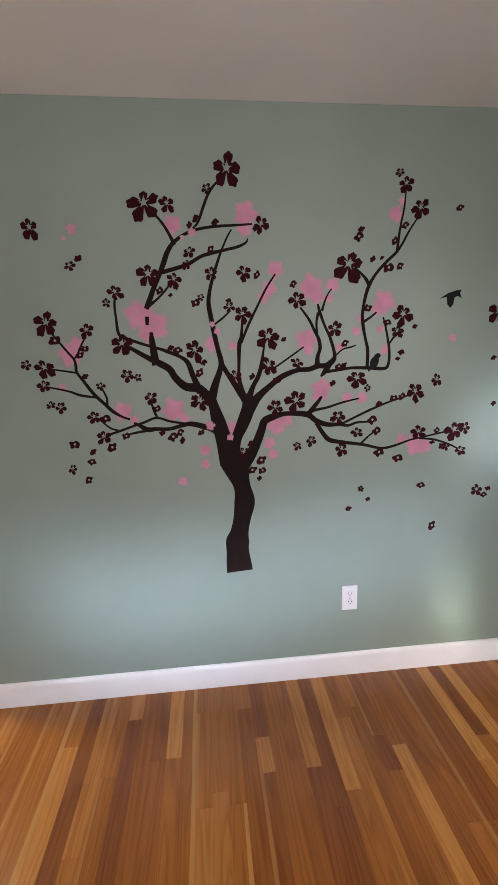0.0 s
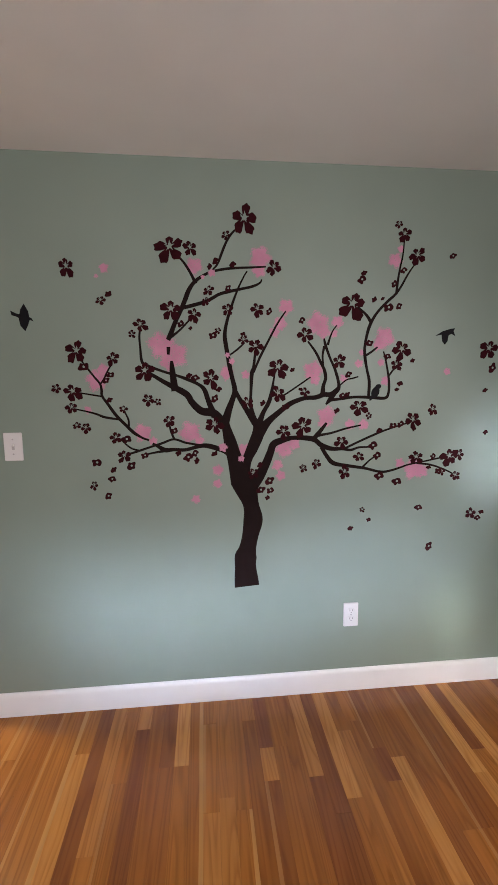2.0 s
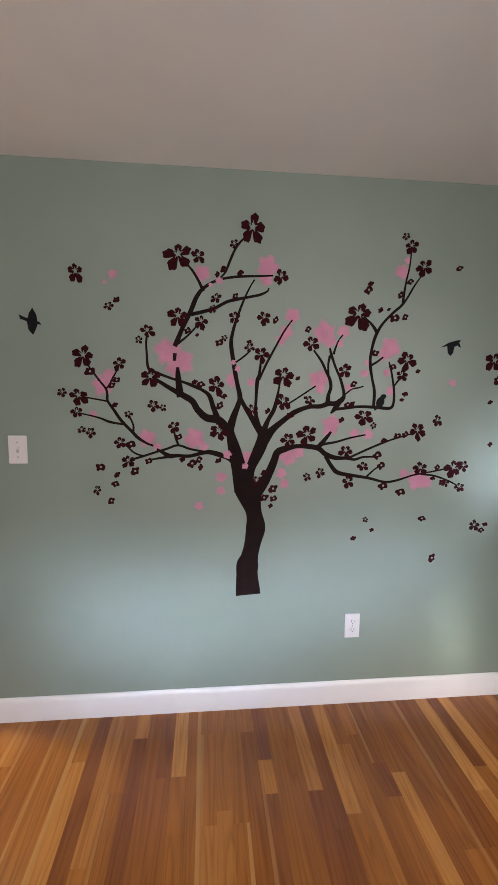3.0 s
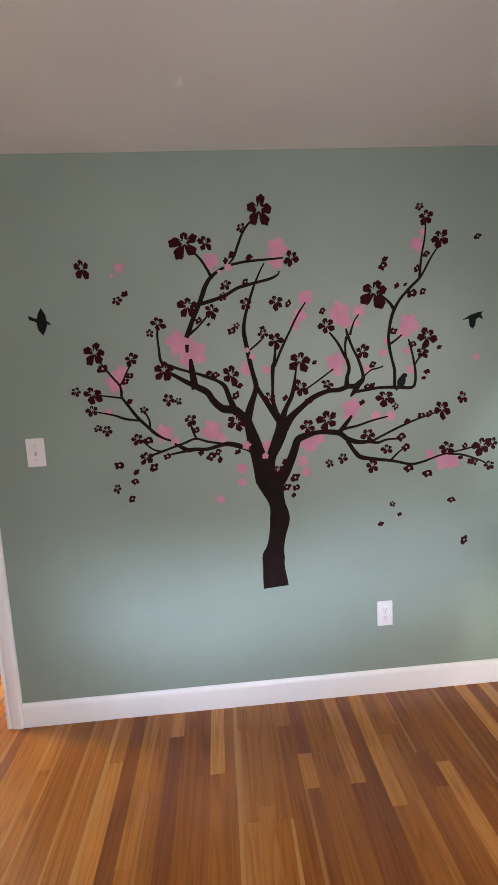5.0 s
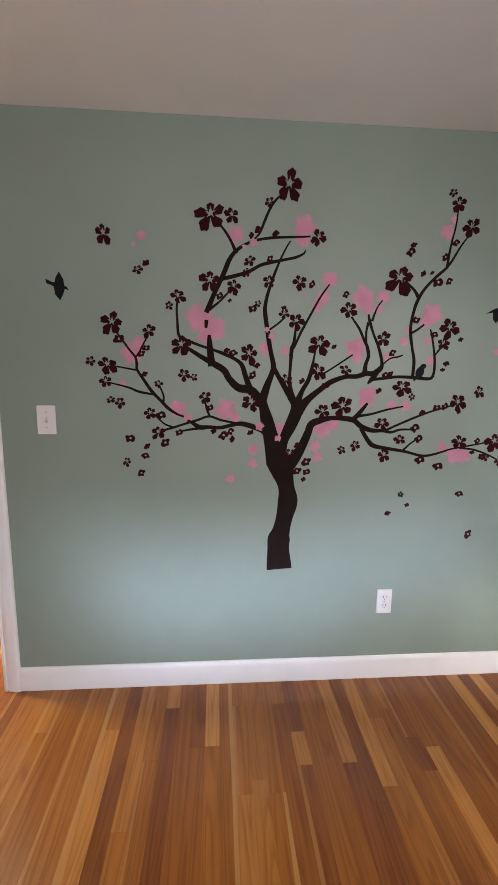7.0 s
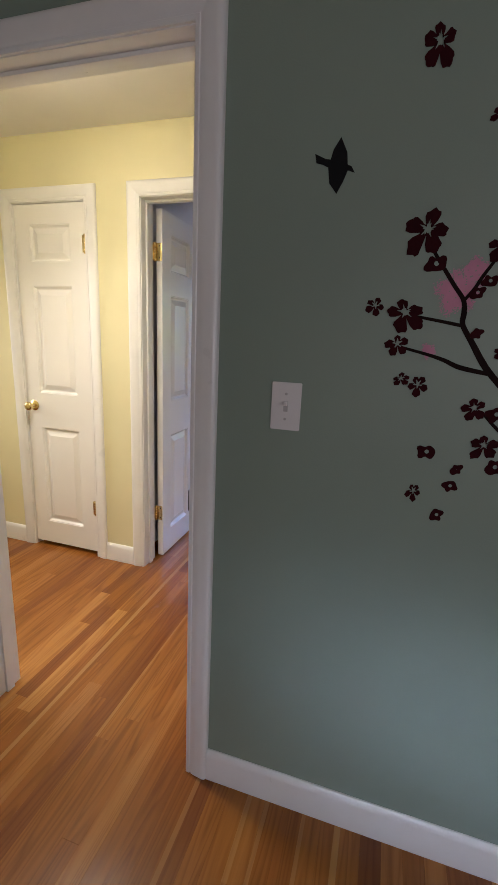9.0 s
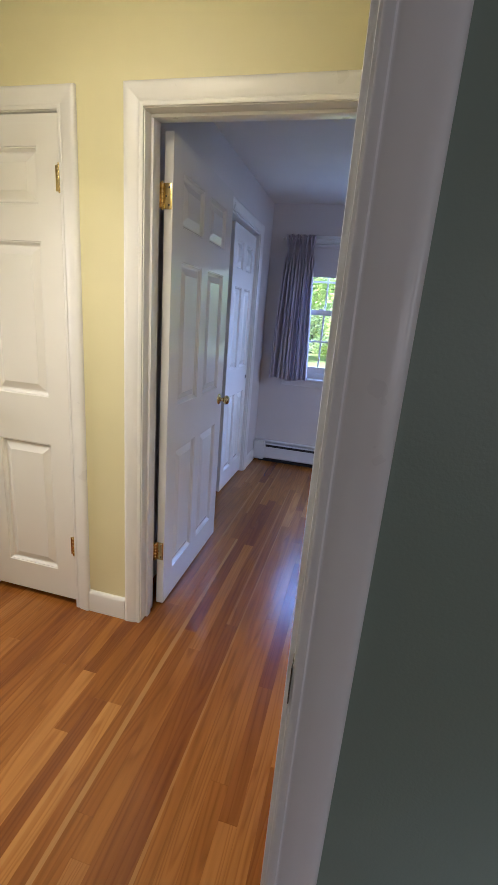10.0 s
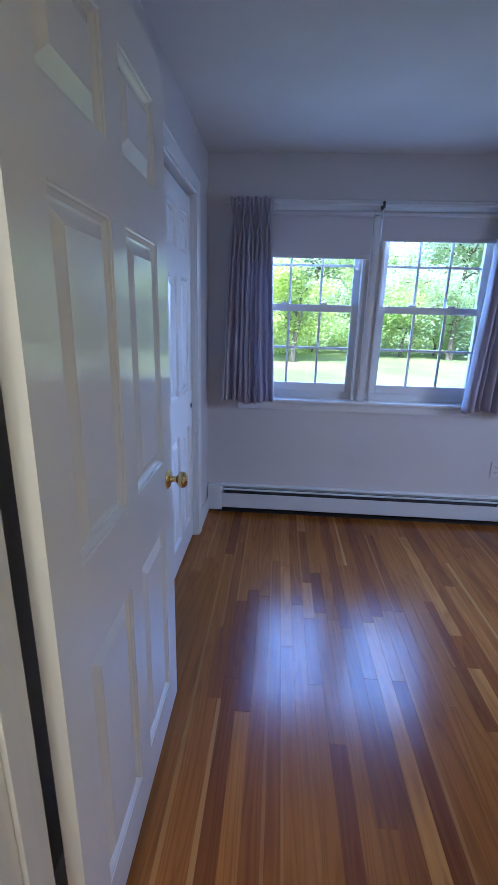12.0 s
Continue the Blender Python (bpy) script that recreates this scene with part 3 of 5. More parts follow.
window_1 = tagged(empty("window_1"), "white double-hung window pair with divided panes", "window", kind="structure")
for x0, x1 in ((-1.405, -0.70), (-0.575, 0.115)):
    sash(window_1, x0, x1, 0.925, 1.50, YB + 0.028, rail_b=0.055, rail_t=0.045)
    sash(window_1, x0, x1, 1.458, 2.035, YB + 0.066, rail_b=0.042)
    for s in (0.2, 0.45):
        smooth(part("sash_lock", boxes((x0 + s, x0 + s + 0.05, YB + 0.03, YB + 0.055, 1.5, 1.512), bevel=0.003), WHITE, window_1))
for b in ((-1.42, -1.405, YB + 0.002, YB + 0.178, 0.865, 2.035), (0.115, 0.13, YB + 0.002, YB + 0.178, 0.865, 2.035), (-0.70, -0.575, YB + 0.012, YB + 0.178, 0.925, 2.035), (-1.42, 0.13, YB + 0.002, YB + 0.178, 2.035, 2.045)):
    smooth(part("window_frame", boxes(b, bevel=0.003), WHITE, window_1))
for b in ((-0.703, -0.686, YB - 0.002, YB + 0.014, 0.87, 2.03), (-0.589, -0.572, YB - 0.002, YB + 0.014, 0.87, 2.03), (-0.66, -0.615, YB - 0.012, YB + 0.012, 0.87, 2.03)):
    smooth(part("mullion_moulding", boxes(b, bevel=0.004), WHITE, window_1))
smooth(part("window_frame", boxes((-1.405, 0.115, YB + 0.06, YB + 0.178, 0.865, 0.925), bevel=0.003), WHITE, window_1))
smooth(part("window_sill", boxes((-1.50, 0.215, YB - 0.045, YB + 0.06, 0.846, 0.868), bevel=0.007), WHITE, window_1))
smooth(part("apron", boxes((-1.48, 0.195, YB - 0.015, YB + 0.0, 0.79, 0.845), bevel=0.004), WHITE, window_1))
smooth(part("casing", casing_run((-1.412, YB, 0.868), (-1.412, YB, 2.043), (-1, 0, 0), (0, -1, 0), 0.075, (0, 1)), WHITE, window_1))
smooth(part("casing", casing_run((0.122, YB, 0.868), (0.122, YB, 2.043), (1, 0, 0), (0, -1, 0), 0.075, (0, 1)), WHITE, window_1))
smooth(part("head_casing", casing_run((-1.412, YB, 2.043), (0.122, YB, 2.043), (0, 0, 1), (0, -1, 0), 0.075, (1, 1)), WHITE, window_1))


def roller_blind(x0, x1, drop, label):
    e = tagged(empty("roller_blind", (x0 + x1) / 2, YB - 0.036, 2.035), label, "roller blind", "roller blinds at the window")
    w = (x1 - x0) / 2
    smooth(part("roller", lathe([(0.0005, -w), (0.015, -w), (0.015, w), (0.0005, w)], "X", 16), BLIND, e))
    part("shade", boxes((-w + 0.004, w - 0.004, 0.0138, 0.0148, drop - 2.035, 0.004)), BLIND, e)
    smooth(part("hem_bar", boxes((-w + 0.004, w - 0.004, 0.011, 0.0175, drop - 2.035 - 0.012, drop - 2.035 + 0.012), bevel=0.003), BLIND, e))
    for x in (-w - 0.004, w + 0.001):
        smooth(part("bracket", boxes((x, x + 0.003, -0.018, 0.02, -0.02, 0.02), bevel=0.001), WHITE, e))


roller_blind(-1.44, -0.665, 1.79, "white roller blind pulled a third down")
roller_blind(-0.612, 0.16, 1.895, "white roller blind pulled a little down")


def curtain(x0t, x1t, x0b, x1b, z0, z1, y, groups, seed, label):
    """Pinch-pleated cloth: a flared heading, pleats sewn together in groups below it, then uneven deep folds."""
    rng = random.Random(seed)
    folds = groups * 2
    wide = [rng.uniform(0.65, 1.5) for _ in range(folds)]
    deep = [rng.uniform(0.55, 1.25) for _ in range(folds)]
    lean = [rng.uniform(-0.5, 0.5) for _ in range(folds)]
    cuts = [sum(wide[:k]) / sum(wide) for k in range(folds + 1)]
    nf, nv = 14, 44
    bm = bmesh.new()
    rows = []
    for j in range(nv + 1):
        v = (j / nv) ** 1.25
        z = z1 + (z0 - z1) * v
        pinch = math.exp(-((v - 0.095) / 0.045) ** 2)
        open_ = 1 - math.exp(-max(0.0, v - 0.095) / 0.22)
        row = []
        for i in range(folds * nf + 1):
            k = min(folds - 1, i // nf)
            q = i / nf - k
            regular = (k + q) / folds
            u = regular + (cuts[k] + (cuts[k + 1] - cuts[k]) * q - regular) * min(1.0, open_ * 1.2)
            g = (min(groups - 1, int(regular * groups)) + 0.5) / groups
            u += (g - u) * 0.62 * pinch
            a, b = x0t + (x1t - x0t) * u, x0b + (x1b - x0b) * u
            x = a + (b - a) * v ** 1.2
            lobe = math.sin(math.pi * q) ** 0.7
            size = 0.030 + 0.040 * open_ * deep[k] if v > 0.095 else 0.030
            d = size * (1 - 0.45 * pinch) * lobe
            d += 0.016 * pinch * math.cos(2 * math.pi * (regular * groups % 1 - 0.5))
            x += lean[k] * 0.022 * math.sin(math.pi * q) * open_ + 0.005 * math.sin(5 * v + 3 * lean[k] + seed) * v
            top = 0.006 * math.cos(2 * math.pi * regular * groups) * max(0.0, 1 - v / 0.05)
            row.append(bm.verts.new((x, y + 0.02 - d + 0.005 * math.sin(6 * v + 7 * u), z + top - 0.010 * v * math.sin(9 * u + seed))))
        rows.append(row)
    for a, b in zip(rows, rows[1:]):
        for p in range(len(a) - 1):
            bm.faces.new((a[p], a[p + 1], b[p + 1], b[p]))
    e = tagged(empty("curtain", (x0t + x1t) / 2, y, z1), label, "curtain", "curtains at the bedroom window")
    c = part("cloth", bm, CLOTH, e)
    c.matrix_parent_inverse = e.matrix_world.inverted()
    smooth(c, 55)
    s = c.modifiers.new("thick", "SOLIDIFY")
    s.thickness = 0.0025
    return e


curtain(-1.545, -1.285, -1.60, -1.235, 0.855, 2.105, YB - 0.10, 5, 3, "grey lavender pleated curtain gathered beside the window")
curtain(0.075, 0.36, 0.02, 0.40, 0.845, 2.105, YB - 0.10, 5, 8, "grey lavender pleated curtain gathered to one side")
rod = tagged(empty("curtain_rod", -0.6, YB - 0.08, 2.078), "thin white curtain rod with end balls", "curtain rod")
smooth(part("rod", lathe([(0.0005, -0.955), (0.008, -0.955), (0.008, 0.98), (0.0005, 0.98)], "X", 14), WHITE, rod))
for s, x in ((-1, -0.955), (1, 0.98)):
    smooth(part("finial", lathe([(0.0005, x), (0.009, x + s * 0.003), (0.014, x + s * 0.012), (0.010, x + s * 0.022), (0.0005, x + s * 0.026)], "X", 14), WHITE, rod))
for x in (-0.9, 0.93):
    smooth(part("bracket", boxes((x - 0.006, x + 0.006, 0.0, 0.078, -0.012, 0.012), bevel=0.002), WHITE, rod))
smooth(part("bracket", boxes((-0.03, -0.016, -0.012, 0.06, -0.02, 0.016), bevel=0.003), STEEL, rod, "dark metal middle bracket"))

# ---- baseboard heater ----
heater = tagged(empty("baseboard_heater", 0.03, YB - 0.001, 0), "white steel baseboard heater with dark slots", "heater")
hx0, hx1 = -1.69, 1.70


def hprof(name, prof, x0, x1, mat, bevel=0.0):
    bm = bmesh.new()
    ra, rb = [[bm.verts.new((x - 0.03, d, z)) for d, z in prof] for x in (x0, x1)]
    for i in range(len(prof)):
        j = (i + 1) % len(prof)
        bm.faces.new((ra[i], ra[j], rb[j], rb[i]))
    bm.faces.new(ra), bm.faces.new(rb[::-1])
    return part(name, bm, mat, heater)


hprof("back_plate", [(0, 0.02), (-0.003, 0.02), (-0.003, 0.213), (0, 0.213)], hx0 + 0.1, hx1, HEAT)
hprof("hood", [(-0.003, 0.213), (-0.028, 0.207), (-0.032, 0.200), (-0.030, 0.199), (-0.026, 0.204), (-0.003, 0.209)], hx0 + 0.1, hx1, HEAT)
hprof("damper", [(-0.040, 0.186), (-0.050, 0.181), (-0.051, 0.176), (-0.041, 0.180)], hx0 + 0.1, hx1, HEAT)
hprof("front_panel", [(-0.060, 0.150), (-0.062, 0.156), (-0.065, 0.154), (-0.065, 0.046), (-0.056, 0.040), (-0.056, 0.044), (-0.062, 0.048), (-0.062, 0.147)], hx0 + 0.1, hx1, HEAT)
hprof("fin_tube", [(-0.004, 0.05), (-0.059, 0.05), (-0.059, 0.144), (-0.035, 0.172), (-0.004, 0.176)], hx0 + 0.12, hx1 - 0.02, BLACK)
smooth(part("end_cap", boxes((hx0 - 0.03, hx0 + 0.105 - 0.03, -0.067, -0.0005, 0.022, 0.214), bevel=0.004), HEAT, heater))
smooth(part("joint_cover", boxes((0.36, 0.42, -0.0665, -0.0645, 0.044, 0.172), bevel=0.0008), HEAT, heater))
# black block painted as the shade in the gap below the heater
part("shadow_base", boxes((hx0 + 0.02, hx1 - 0.05, -0.045, -0.002, 0.002, 0.02)), BLACK, heater, "black block standing in for the shade under the heater")


# ---- switch and outlets ----
def cover_plate(name, w, h, label, category):
    e = tagged(empty(name), label, category)
    bm = boxes((-w / 2, w / 2, -0.006, 0, -h / 2, h / 2))
    bmesh.ops.bevel(bm, geom=[ed for ed in bm.edges if min(v.co.y for v in ed.verts) < -0.005], offset=0.0018, segments=2, affect="EDGES")
    smooth(part("plate", bm, PLATE, e))
    return e


def screw(e, x, z):
    part("screw", lathe([(0.0036, -0.0055), (0.0034, -0.0072), (0.0005, -0.0076)], "Y", 10), SHADE, e).location = (x, 0, z)


light_switch = cover_plate("light_switch", 0.073, 0.117, "white toggle light switch on the green wall", "light switch")
part("slot", boxes((-0.0055, 0.0055, -0.0066, -0.0058, -0.0125, 0.0125)), SHADE, light_switch)
tg = boxes((-0.0045, 0.0045, -0.018, -0.006, 0.0, 0.010), bevel=0.0015)
smooth(part("toggle", tg, PLATE, light_switch)).rotation_euler = (radians(-12), 0, 0)
screw(light_switch, 0, 0.031), screw(light_switch, 0, -0.031)


def outlet(x, y, z, label):
    e = cover_plate("wall_outlet", 0.07, 0.117, label, "outlet")
    for dz in (0.02, -0.02):
        bm = lathe([(0.0005, -0.0055), (0.0165, -0.0055), (0.0168, -0.0078), (0.0155, -0.0084), (0.0005, -0.0084)], "Y", 24)
        for v in bm.verts:
            v.co.z = max(-0.0135, min(0.0135, v.co.z))
        r = smooth(part("receptacle", bm, PLATE, e))
        r.location = (0, 0, dz)
        part("slot", boxes((-0.0075, -0.0055, -0.0092, -0.0084, -0.001, 0.008)), BLACK, r)
        part("slot", boxes((0.0055, 0.0075, -0.0092, -0.0084, 0.0, 0.007)), BLACK, r)
        part("slot", lathe([(0.0024, -0.0083), (0.0024, -0.0092), (0.0005, -0.0092)], "Y", 8), BLACK, r).location = (0, 0, -0.007)
    screw(e, 0, 0)
    e.matrix_world = pose(x, y, z)
    return e


# ---- hallway lamp ----
def glow(name, colour, strength):
    m, nt, b = material(name)
    b.inputs["Base Color"].default_value = (0.8, 0.78, 0.72, 1)
    b.inputs["Emission Color"].default_value = (*colour, 1)
    b.inputs["Emission Strength"].default_value = strength
    return m


hall_lamp = tagged(empty("ceiling_lamp", -1.62, 0.30, H), "lit flush ceiling lamp in the hallway", "ceiling lamp")
smooth(part("base_plate", lathe([(0.0005, -0.001), (0.12, -0.001), (0.125, -0.015), (0.11, -0.025), (0.0005, -0.025)], "Z", 28), BRASS, hall_lamp))
smooth(part("shade", lathe([(0.105, -0.026), (0.15, -0.04), (0.158, -0.06), (0.14, -0.085), (0.09, -0.105), (0.03, -0.113), (0.0005, -0.114)], "Z", 28), glow("lit_opal_glass", (1.0, 0.87, 0.66), 4.0), hall_lamp, "glowing opal glass shade"))
light_switch.matrix_world = pose(-0.537, -0.0005, 1.222, 0, 0.0, 0)
outlet(0.926, -0.0005, 0.387, "white duplex outlet on the green wall")
outlet(0.36, YB - 0.0005, 0.415, "white duplex outlet above the baseboard heater")

# ---- wall decals ----
tree_decal = tagged(empty("tree_decal", 0.43, 0, 0.55), "dark brown blossoming tree decal on the wall", "wall decal")
TREE_INV = tree_decal.matrix_world.inverted()
rng = random.Random(11)
layer = [0]


def sheet(outline_rings, y):
    """A thin sheet of vinyl: rings of (x, z) from inside to outside, closed; edges go back to the wall."""
    bm = bmesh.new()
    made = [[bm.verts.new((x, y, z)) for x, z in ring] for ring in outline_rings]
    for a, b in zip(made, made[1:]):
        n = len(a)
        for i in range(n):
            bm.faces.new((a[i], a[(i + 1) % n], b[(i + 1) % n], b[i]))
    back = [bm.verts.new((v.co.x, 0.0004, v.co.z)) for v in made[-1]]
    n = len(back)
    for i in range(n):
        bm.faces.new((made[-1][i], made[-1][(i + 1) % n], back[(i + 1) % n], back[i]))
    return bm, made


def branch(name, *pts):
    """A tapering limb: points (x, z, width) joined by a smooth curve."""
    layer[0] += 1
    y = -0.0006 - 0.000006 * layer[0]
    p = [Vector(q) for q in pts]
    p = [p[0] * 2 - p[1]] + p + [p[-1] * 2 - p[-2]]
    line = []
    for i in range(1, len(p) - 2):
        for k in range(6):
            t = k / 6
            line.append(0.5 * (2 * p[i] + (p[i + 1] - p[i - 1]) * t + (2 * p[i - 1] - 5 * p[i] + 4 * p[i + 1] - p[i + 2]) * t * t + (3 * p[i] - p[i - 1] - 3 * p[i + 1] + p[i + 2]) * t ** 3))
    line.append(p[-2])
    bm = bmesh.new()
    rows = []
    for i, c in enumerate(line):
        d = line[min(i + 1, len(line) - 1)] - line[max(i - 1, 0)]
        n = Vector((-d.y, d.x)).normalized()
        w = abs(c.z) / 2 * (1 + 0.03 * math.sin(i * 0.45 + layer[0]))
        a, b = (c.x + n.x * w, c.y + n.y * w), (c.x - n.x * w, c.y - n.y * w)
        rows.append([bm.verts.new((a[0], 0.0004, a[1])), bm.verts.new((a[0], y, a[1])), bm.verts.new((b[0], y, b[1])), bm.verts.new((b[0], 0.0004, b[1]))])
    for a, b in zip(rows, rows[1:]):
        for i in range(3):
            bm.faces.new((a[i], a[i + 1], b[i + 1], b[i]))
    bm.faces.new(rows[0]), bm.faces.new(rows[-1][::-1])
    ob = part(name, bm, VINYL, tree_decal)
    ob.matrix_parent_inverse = TREE_INV
    return ob


def blossom_sheet(x, z, r, turn, y):
    n = 60
    size = [rng.uniform(0.74, 1.1) for _ in range(5)]
    flat, axis = rng.uniform(0.78, 1.0), rng.uniform(0, 3.14)
    lean = [rng.uniform(-0.12, 0.12) for _ in range(5)]
    hole, mid, rim = [], [], []
    big = r > 0.028
    for i in range(n):
        a = 2 * math.pi * i / n
        k = int(((a * 5 / (2 * math.pi)) + 0.5) % 5)
        off = (a * 5 / (2 * math.pi) + 0.5) % 1 - 0.5 + lean[k]
        lobe = max(0.0, math.cos(math.pi * off)) ** 0.62
        notch = 0.12 * math.exp(-((off - lean[k]) / 0.09) ** 2) - 0.075 * math.cos(15 * a + 9 * lean[k])
        ro = r * (0.27 + (0.80 * lobe - notch) * size[k] * (1 - 0.16 * math.sin(a + radians(turn))))
        ri = r * (0.19 + 0.24 * (max(0.0, math.cos(math.pi * off * 1.0)) ** 6 if not big else (0.5 + 0.5 * math.cos(2 * math.pi * i / 4)) * (math.cos(math.pi * off) ** 4)))
        ri = min(ri, ro * 0.62)
        b = a + radians(turn)
        for ring, q in ((hole, ri), (mid, (ri + ro) / 2), (rim, ro)):
            u, w = q * math.cos(b - axis) + (0.10 * r * math.sin(axis) if ring is hole else 0), (q * math.sin(b - axis) + (0.10 * r * math.cos(axis) if ring is hole else 0)) * flat
            ring.append((x + u * math.cos(axis) - w * math.sin(axis), z + u * math.sin(axis) + w * math.cos(axis)))
    return sheet([hole, mid, rim], y)[0]


def bud_sheet(x, z, r, turn, y):
    n = 24
    p, q = rng.uniform(0, 6.28), rng.uniform(0.10, 0.2)
    hole, rim = [], []
    for i in range(n):
        a = 2 * math.pi * i / n
        ro = r * (0.80 + q * math.cos(2 * a) + 0.11 * math.cos(4 * a + p) + 0.08 * math.cos(5 * a + 2 * p))
        ri = r * (0.21 if r > 0.0155 else 0.02)
        b = a + radians(turn)
        hole.append((x + ri * math.cos(b) + 0.06 * r, z + ri * math.sin(b) + 0.06 * r)), rim.append((x + ro * math.cos(b), z + ro * math.sin(b)))
    return sheet([hole, rim], y)[0]


def on_tree(name, bm, mat):
    ob = part(name, bm, mat, tree_decal)
    ob.matrix_parent_inverse = TREE_INV
    return ob


def loose(name, bm, mat, x, z, label, category, group):
    bmesh.ops.translate(bm, verts=bm.verts, vec=(-x, 0, -z))
    ob = part(name, bm, mat)
    ob.location = (x, 0, z)
    return tagged(ob, label, category, group)


def blossom(x, z, r, turn):
    on_tree("blossom", blossom_sheet(x, z, r, turn, -0.0016 - rng.uniform(0, 0.0006)), MAROON)


def bud(x, z, r, turn):
    on_tree("bud", bud_sheet(x, z, r, turn, -0.0016 - rng.uniform(0, 0.0006)), MAROON)


def loose_blossom(x, z, r, turn):
    loose("flower_decal", blossom_sheet(x, z, r, turn, -0.0010 - rng.uniform(0, 0.0012)), MAROON, x, z, "small maroon five-petalled flower decal on the wall", "wall decal", "loose flower decals")


def loose_bud(x, z, r, turn):
    loose("petal_decal", bud_sheet(x, z, r, turn, -0.0010 - rng.uniform(0, 0.0012)), MAROON, x, z, "tiny maroon drifting petal decal on the wall", "wall decal", "drifting petal decals")


def pink_over(x, z, r, turn):
    pink(x, z, r, turn, -0.0013)


def pink(x, z, r, turn, base=-0.0001):
    """A soft-edged pink blossom shape, sprayed."""
    layer[0] += 1
    y = base - 0.000002 * layer[0]
    n = 40
    rings = [[], [], []]
    for i in range(n):
        a = 2 * math.pi * i / n
        ro = r * (1.0 + 0.13 * math.cos(5 * a) + 0.05 * math.cos(3 * a + turn))
        b = a + radians(turn)
        for ring, q in zip(rings, (0.02, 0.68, 1.12)):
            ring.append((x + q * ro * math.cos(b), z + q * ro * math.sin(b)))
    ob = on_tree("pink_blossom", sheet(rings, y)[0], PINK)
    at = ob.data.attributes.new("cover", "FLOAT", "POINT")
    at.data.foreach_set("value", [0.88] * (2 * n) + [0.0] * (2 * n))


def silhouette(name, lobes, mat, label):
    """A flat shape out of overlapping leaf-shaped blades: (x, z, length, width, turn, taper)."""
    bm = bmesh.new()
    cx, cz = lobes[0][:2]
    for k, (x, z, ln, wd, turn, taper) in enumerate(lobes):
        y = -0.0008 - 0.0001 * k
        ring = []
        for i in range(28):
            a = 2 * math.pi * i / 28
            u, v = math.cos(a), math.sin(a)
            v *= max(0.0, 1 - u * u) ** (0.35 if k == 0 else 0.05) * (1 - taper * u)
            c, s = math.cos(radians(turn)), math.sin(radians(turn))
            px, pz = ln / 2 * u, wd / 2 * v
            ring.append((x - cx + px * c - pz * s, z - cz + px * s + pz * c))
        f = [bm.verts.new((px, y, pz)) for px, pz in ring]
        g = [bm.verts.new((px, 0.0004, pz)) for px, pz in ring]
        bm.faces.new(f)
        for i in range(28):
            bm.faces.new((f[i], f[(i + 1) % 28], g[(i + 1) % 28], g[i]))
    ob = part(name, bm, mat)
    ob.location = (cx, 0, cz)
    return tagged(ob, label, "wall decal", "bird decals")


def flat_shape(name, x, z, outline, mat, label):
    bm = bmesh.new()
    f = [bm.verts.new((px, -0.0012, pz)) for px, pz in outline]
    g = [bm.verts.new((px, 0.0004, pz)) for px, pz in outline]
    bm.faces.new(f)
    for i in range(len(f)):
        bm.faces.new((f[i], f[(i + 1) % len(f)], g[(i + 1) % len(f)], g[i]))
    ob = part(name, bm, mat)
    ob.location = (x, 0, z)
    return tagged(ob, label, "wall decal", "bird decals")


flat_shape("bird_decal", -0.457, 1.745, [(0.001, 0.054), (0.016, 0.025), (0.019, 0.001), (0.027, -0.002), (0.035, -0.015), (0.02, -0.01), (0.012, -0.031), (0.0, -0.054), (-0.017, -0.033), (-0.022, -0.002), (-0.034, 0.004), (-0.048, 0.008), (-0.052, 0.026), (-0.029, 0.015), (-0.018, 0.013), (-0.013, 0.032)], INK, "black swallow-shaped decal, wings spread")
flat_shape("bird_decal", 1.328, 1.68, [(-0.048, -0.001), (-0.013, 0.02), (0.024, 0.031), (0.044, 0.033), (0.037, 0.021), (0.046, -0.001), (0.028, 0.009), (0.015, 0.002), (0.011, -0.024), (-0.001, -0.038), (-0.014, -0.024), (-0.018, 0.005)], INK, "black gliding bird-shaped decal")
silhouette("bird_decal", [(1.014, 1.435, 0.062, 0.036, 68, 0.1), (1.026, 1.458, 0.028, 0.022, 20, 0.0), (0.998, 1.413, 0.038, 0.012, 60, 0.3)], INK, "black perched bird-shaped decal on a branch")
branch("trunk", (0.433, 0.554, 0.1100), (0.427, 0.641, 0.0999), (0.428, 0.695, 0.0999), (0.437, 0.735, 0.0783), (0.451, 0.801, 0.0768), (0.463, 0.871, 0.0848), (0.454, 0.937, 0.0728), (0.438, 0.997, 0.0918), (0.419, 1.05, 0.1122))
branch("limb", (0.416, 1.045, 0.1020), (0.386, 1.14, 0.0700), (0.366, 1.216, 0.0550), (0.35, 1.278, 0.0416), (0.339, 1.316, 0.0392))
branch("branch", (0.343, 1.298, 0.0392), (0.296, 1.349, 0.0367), (0.243, 1.36, 0.0318), (0.205, 1.395, 0.0288), (0.183, 1.43, 0.0264), (0.143, 1.455, 0.0264), (0.096, 1.48, 0.0192), (0.039, 1.515, 0.0141), (0.016, 1.53, 0.0117))
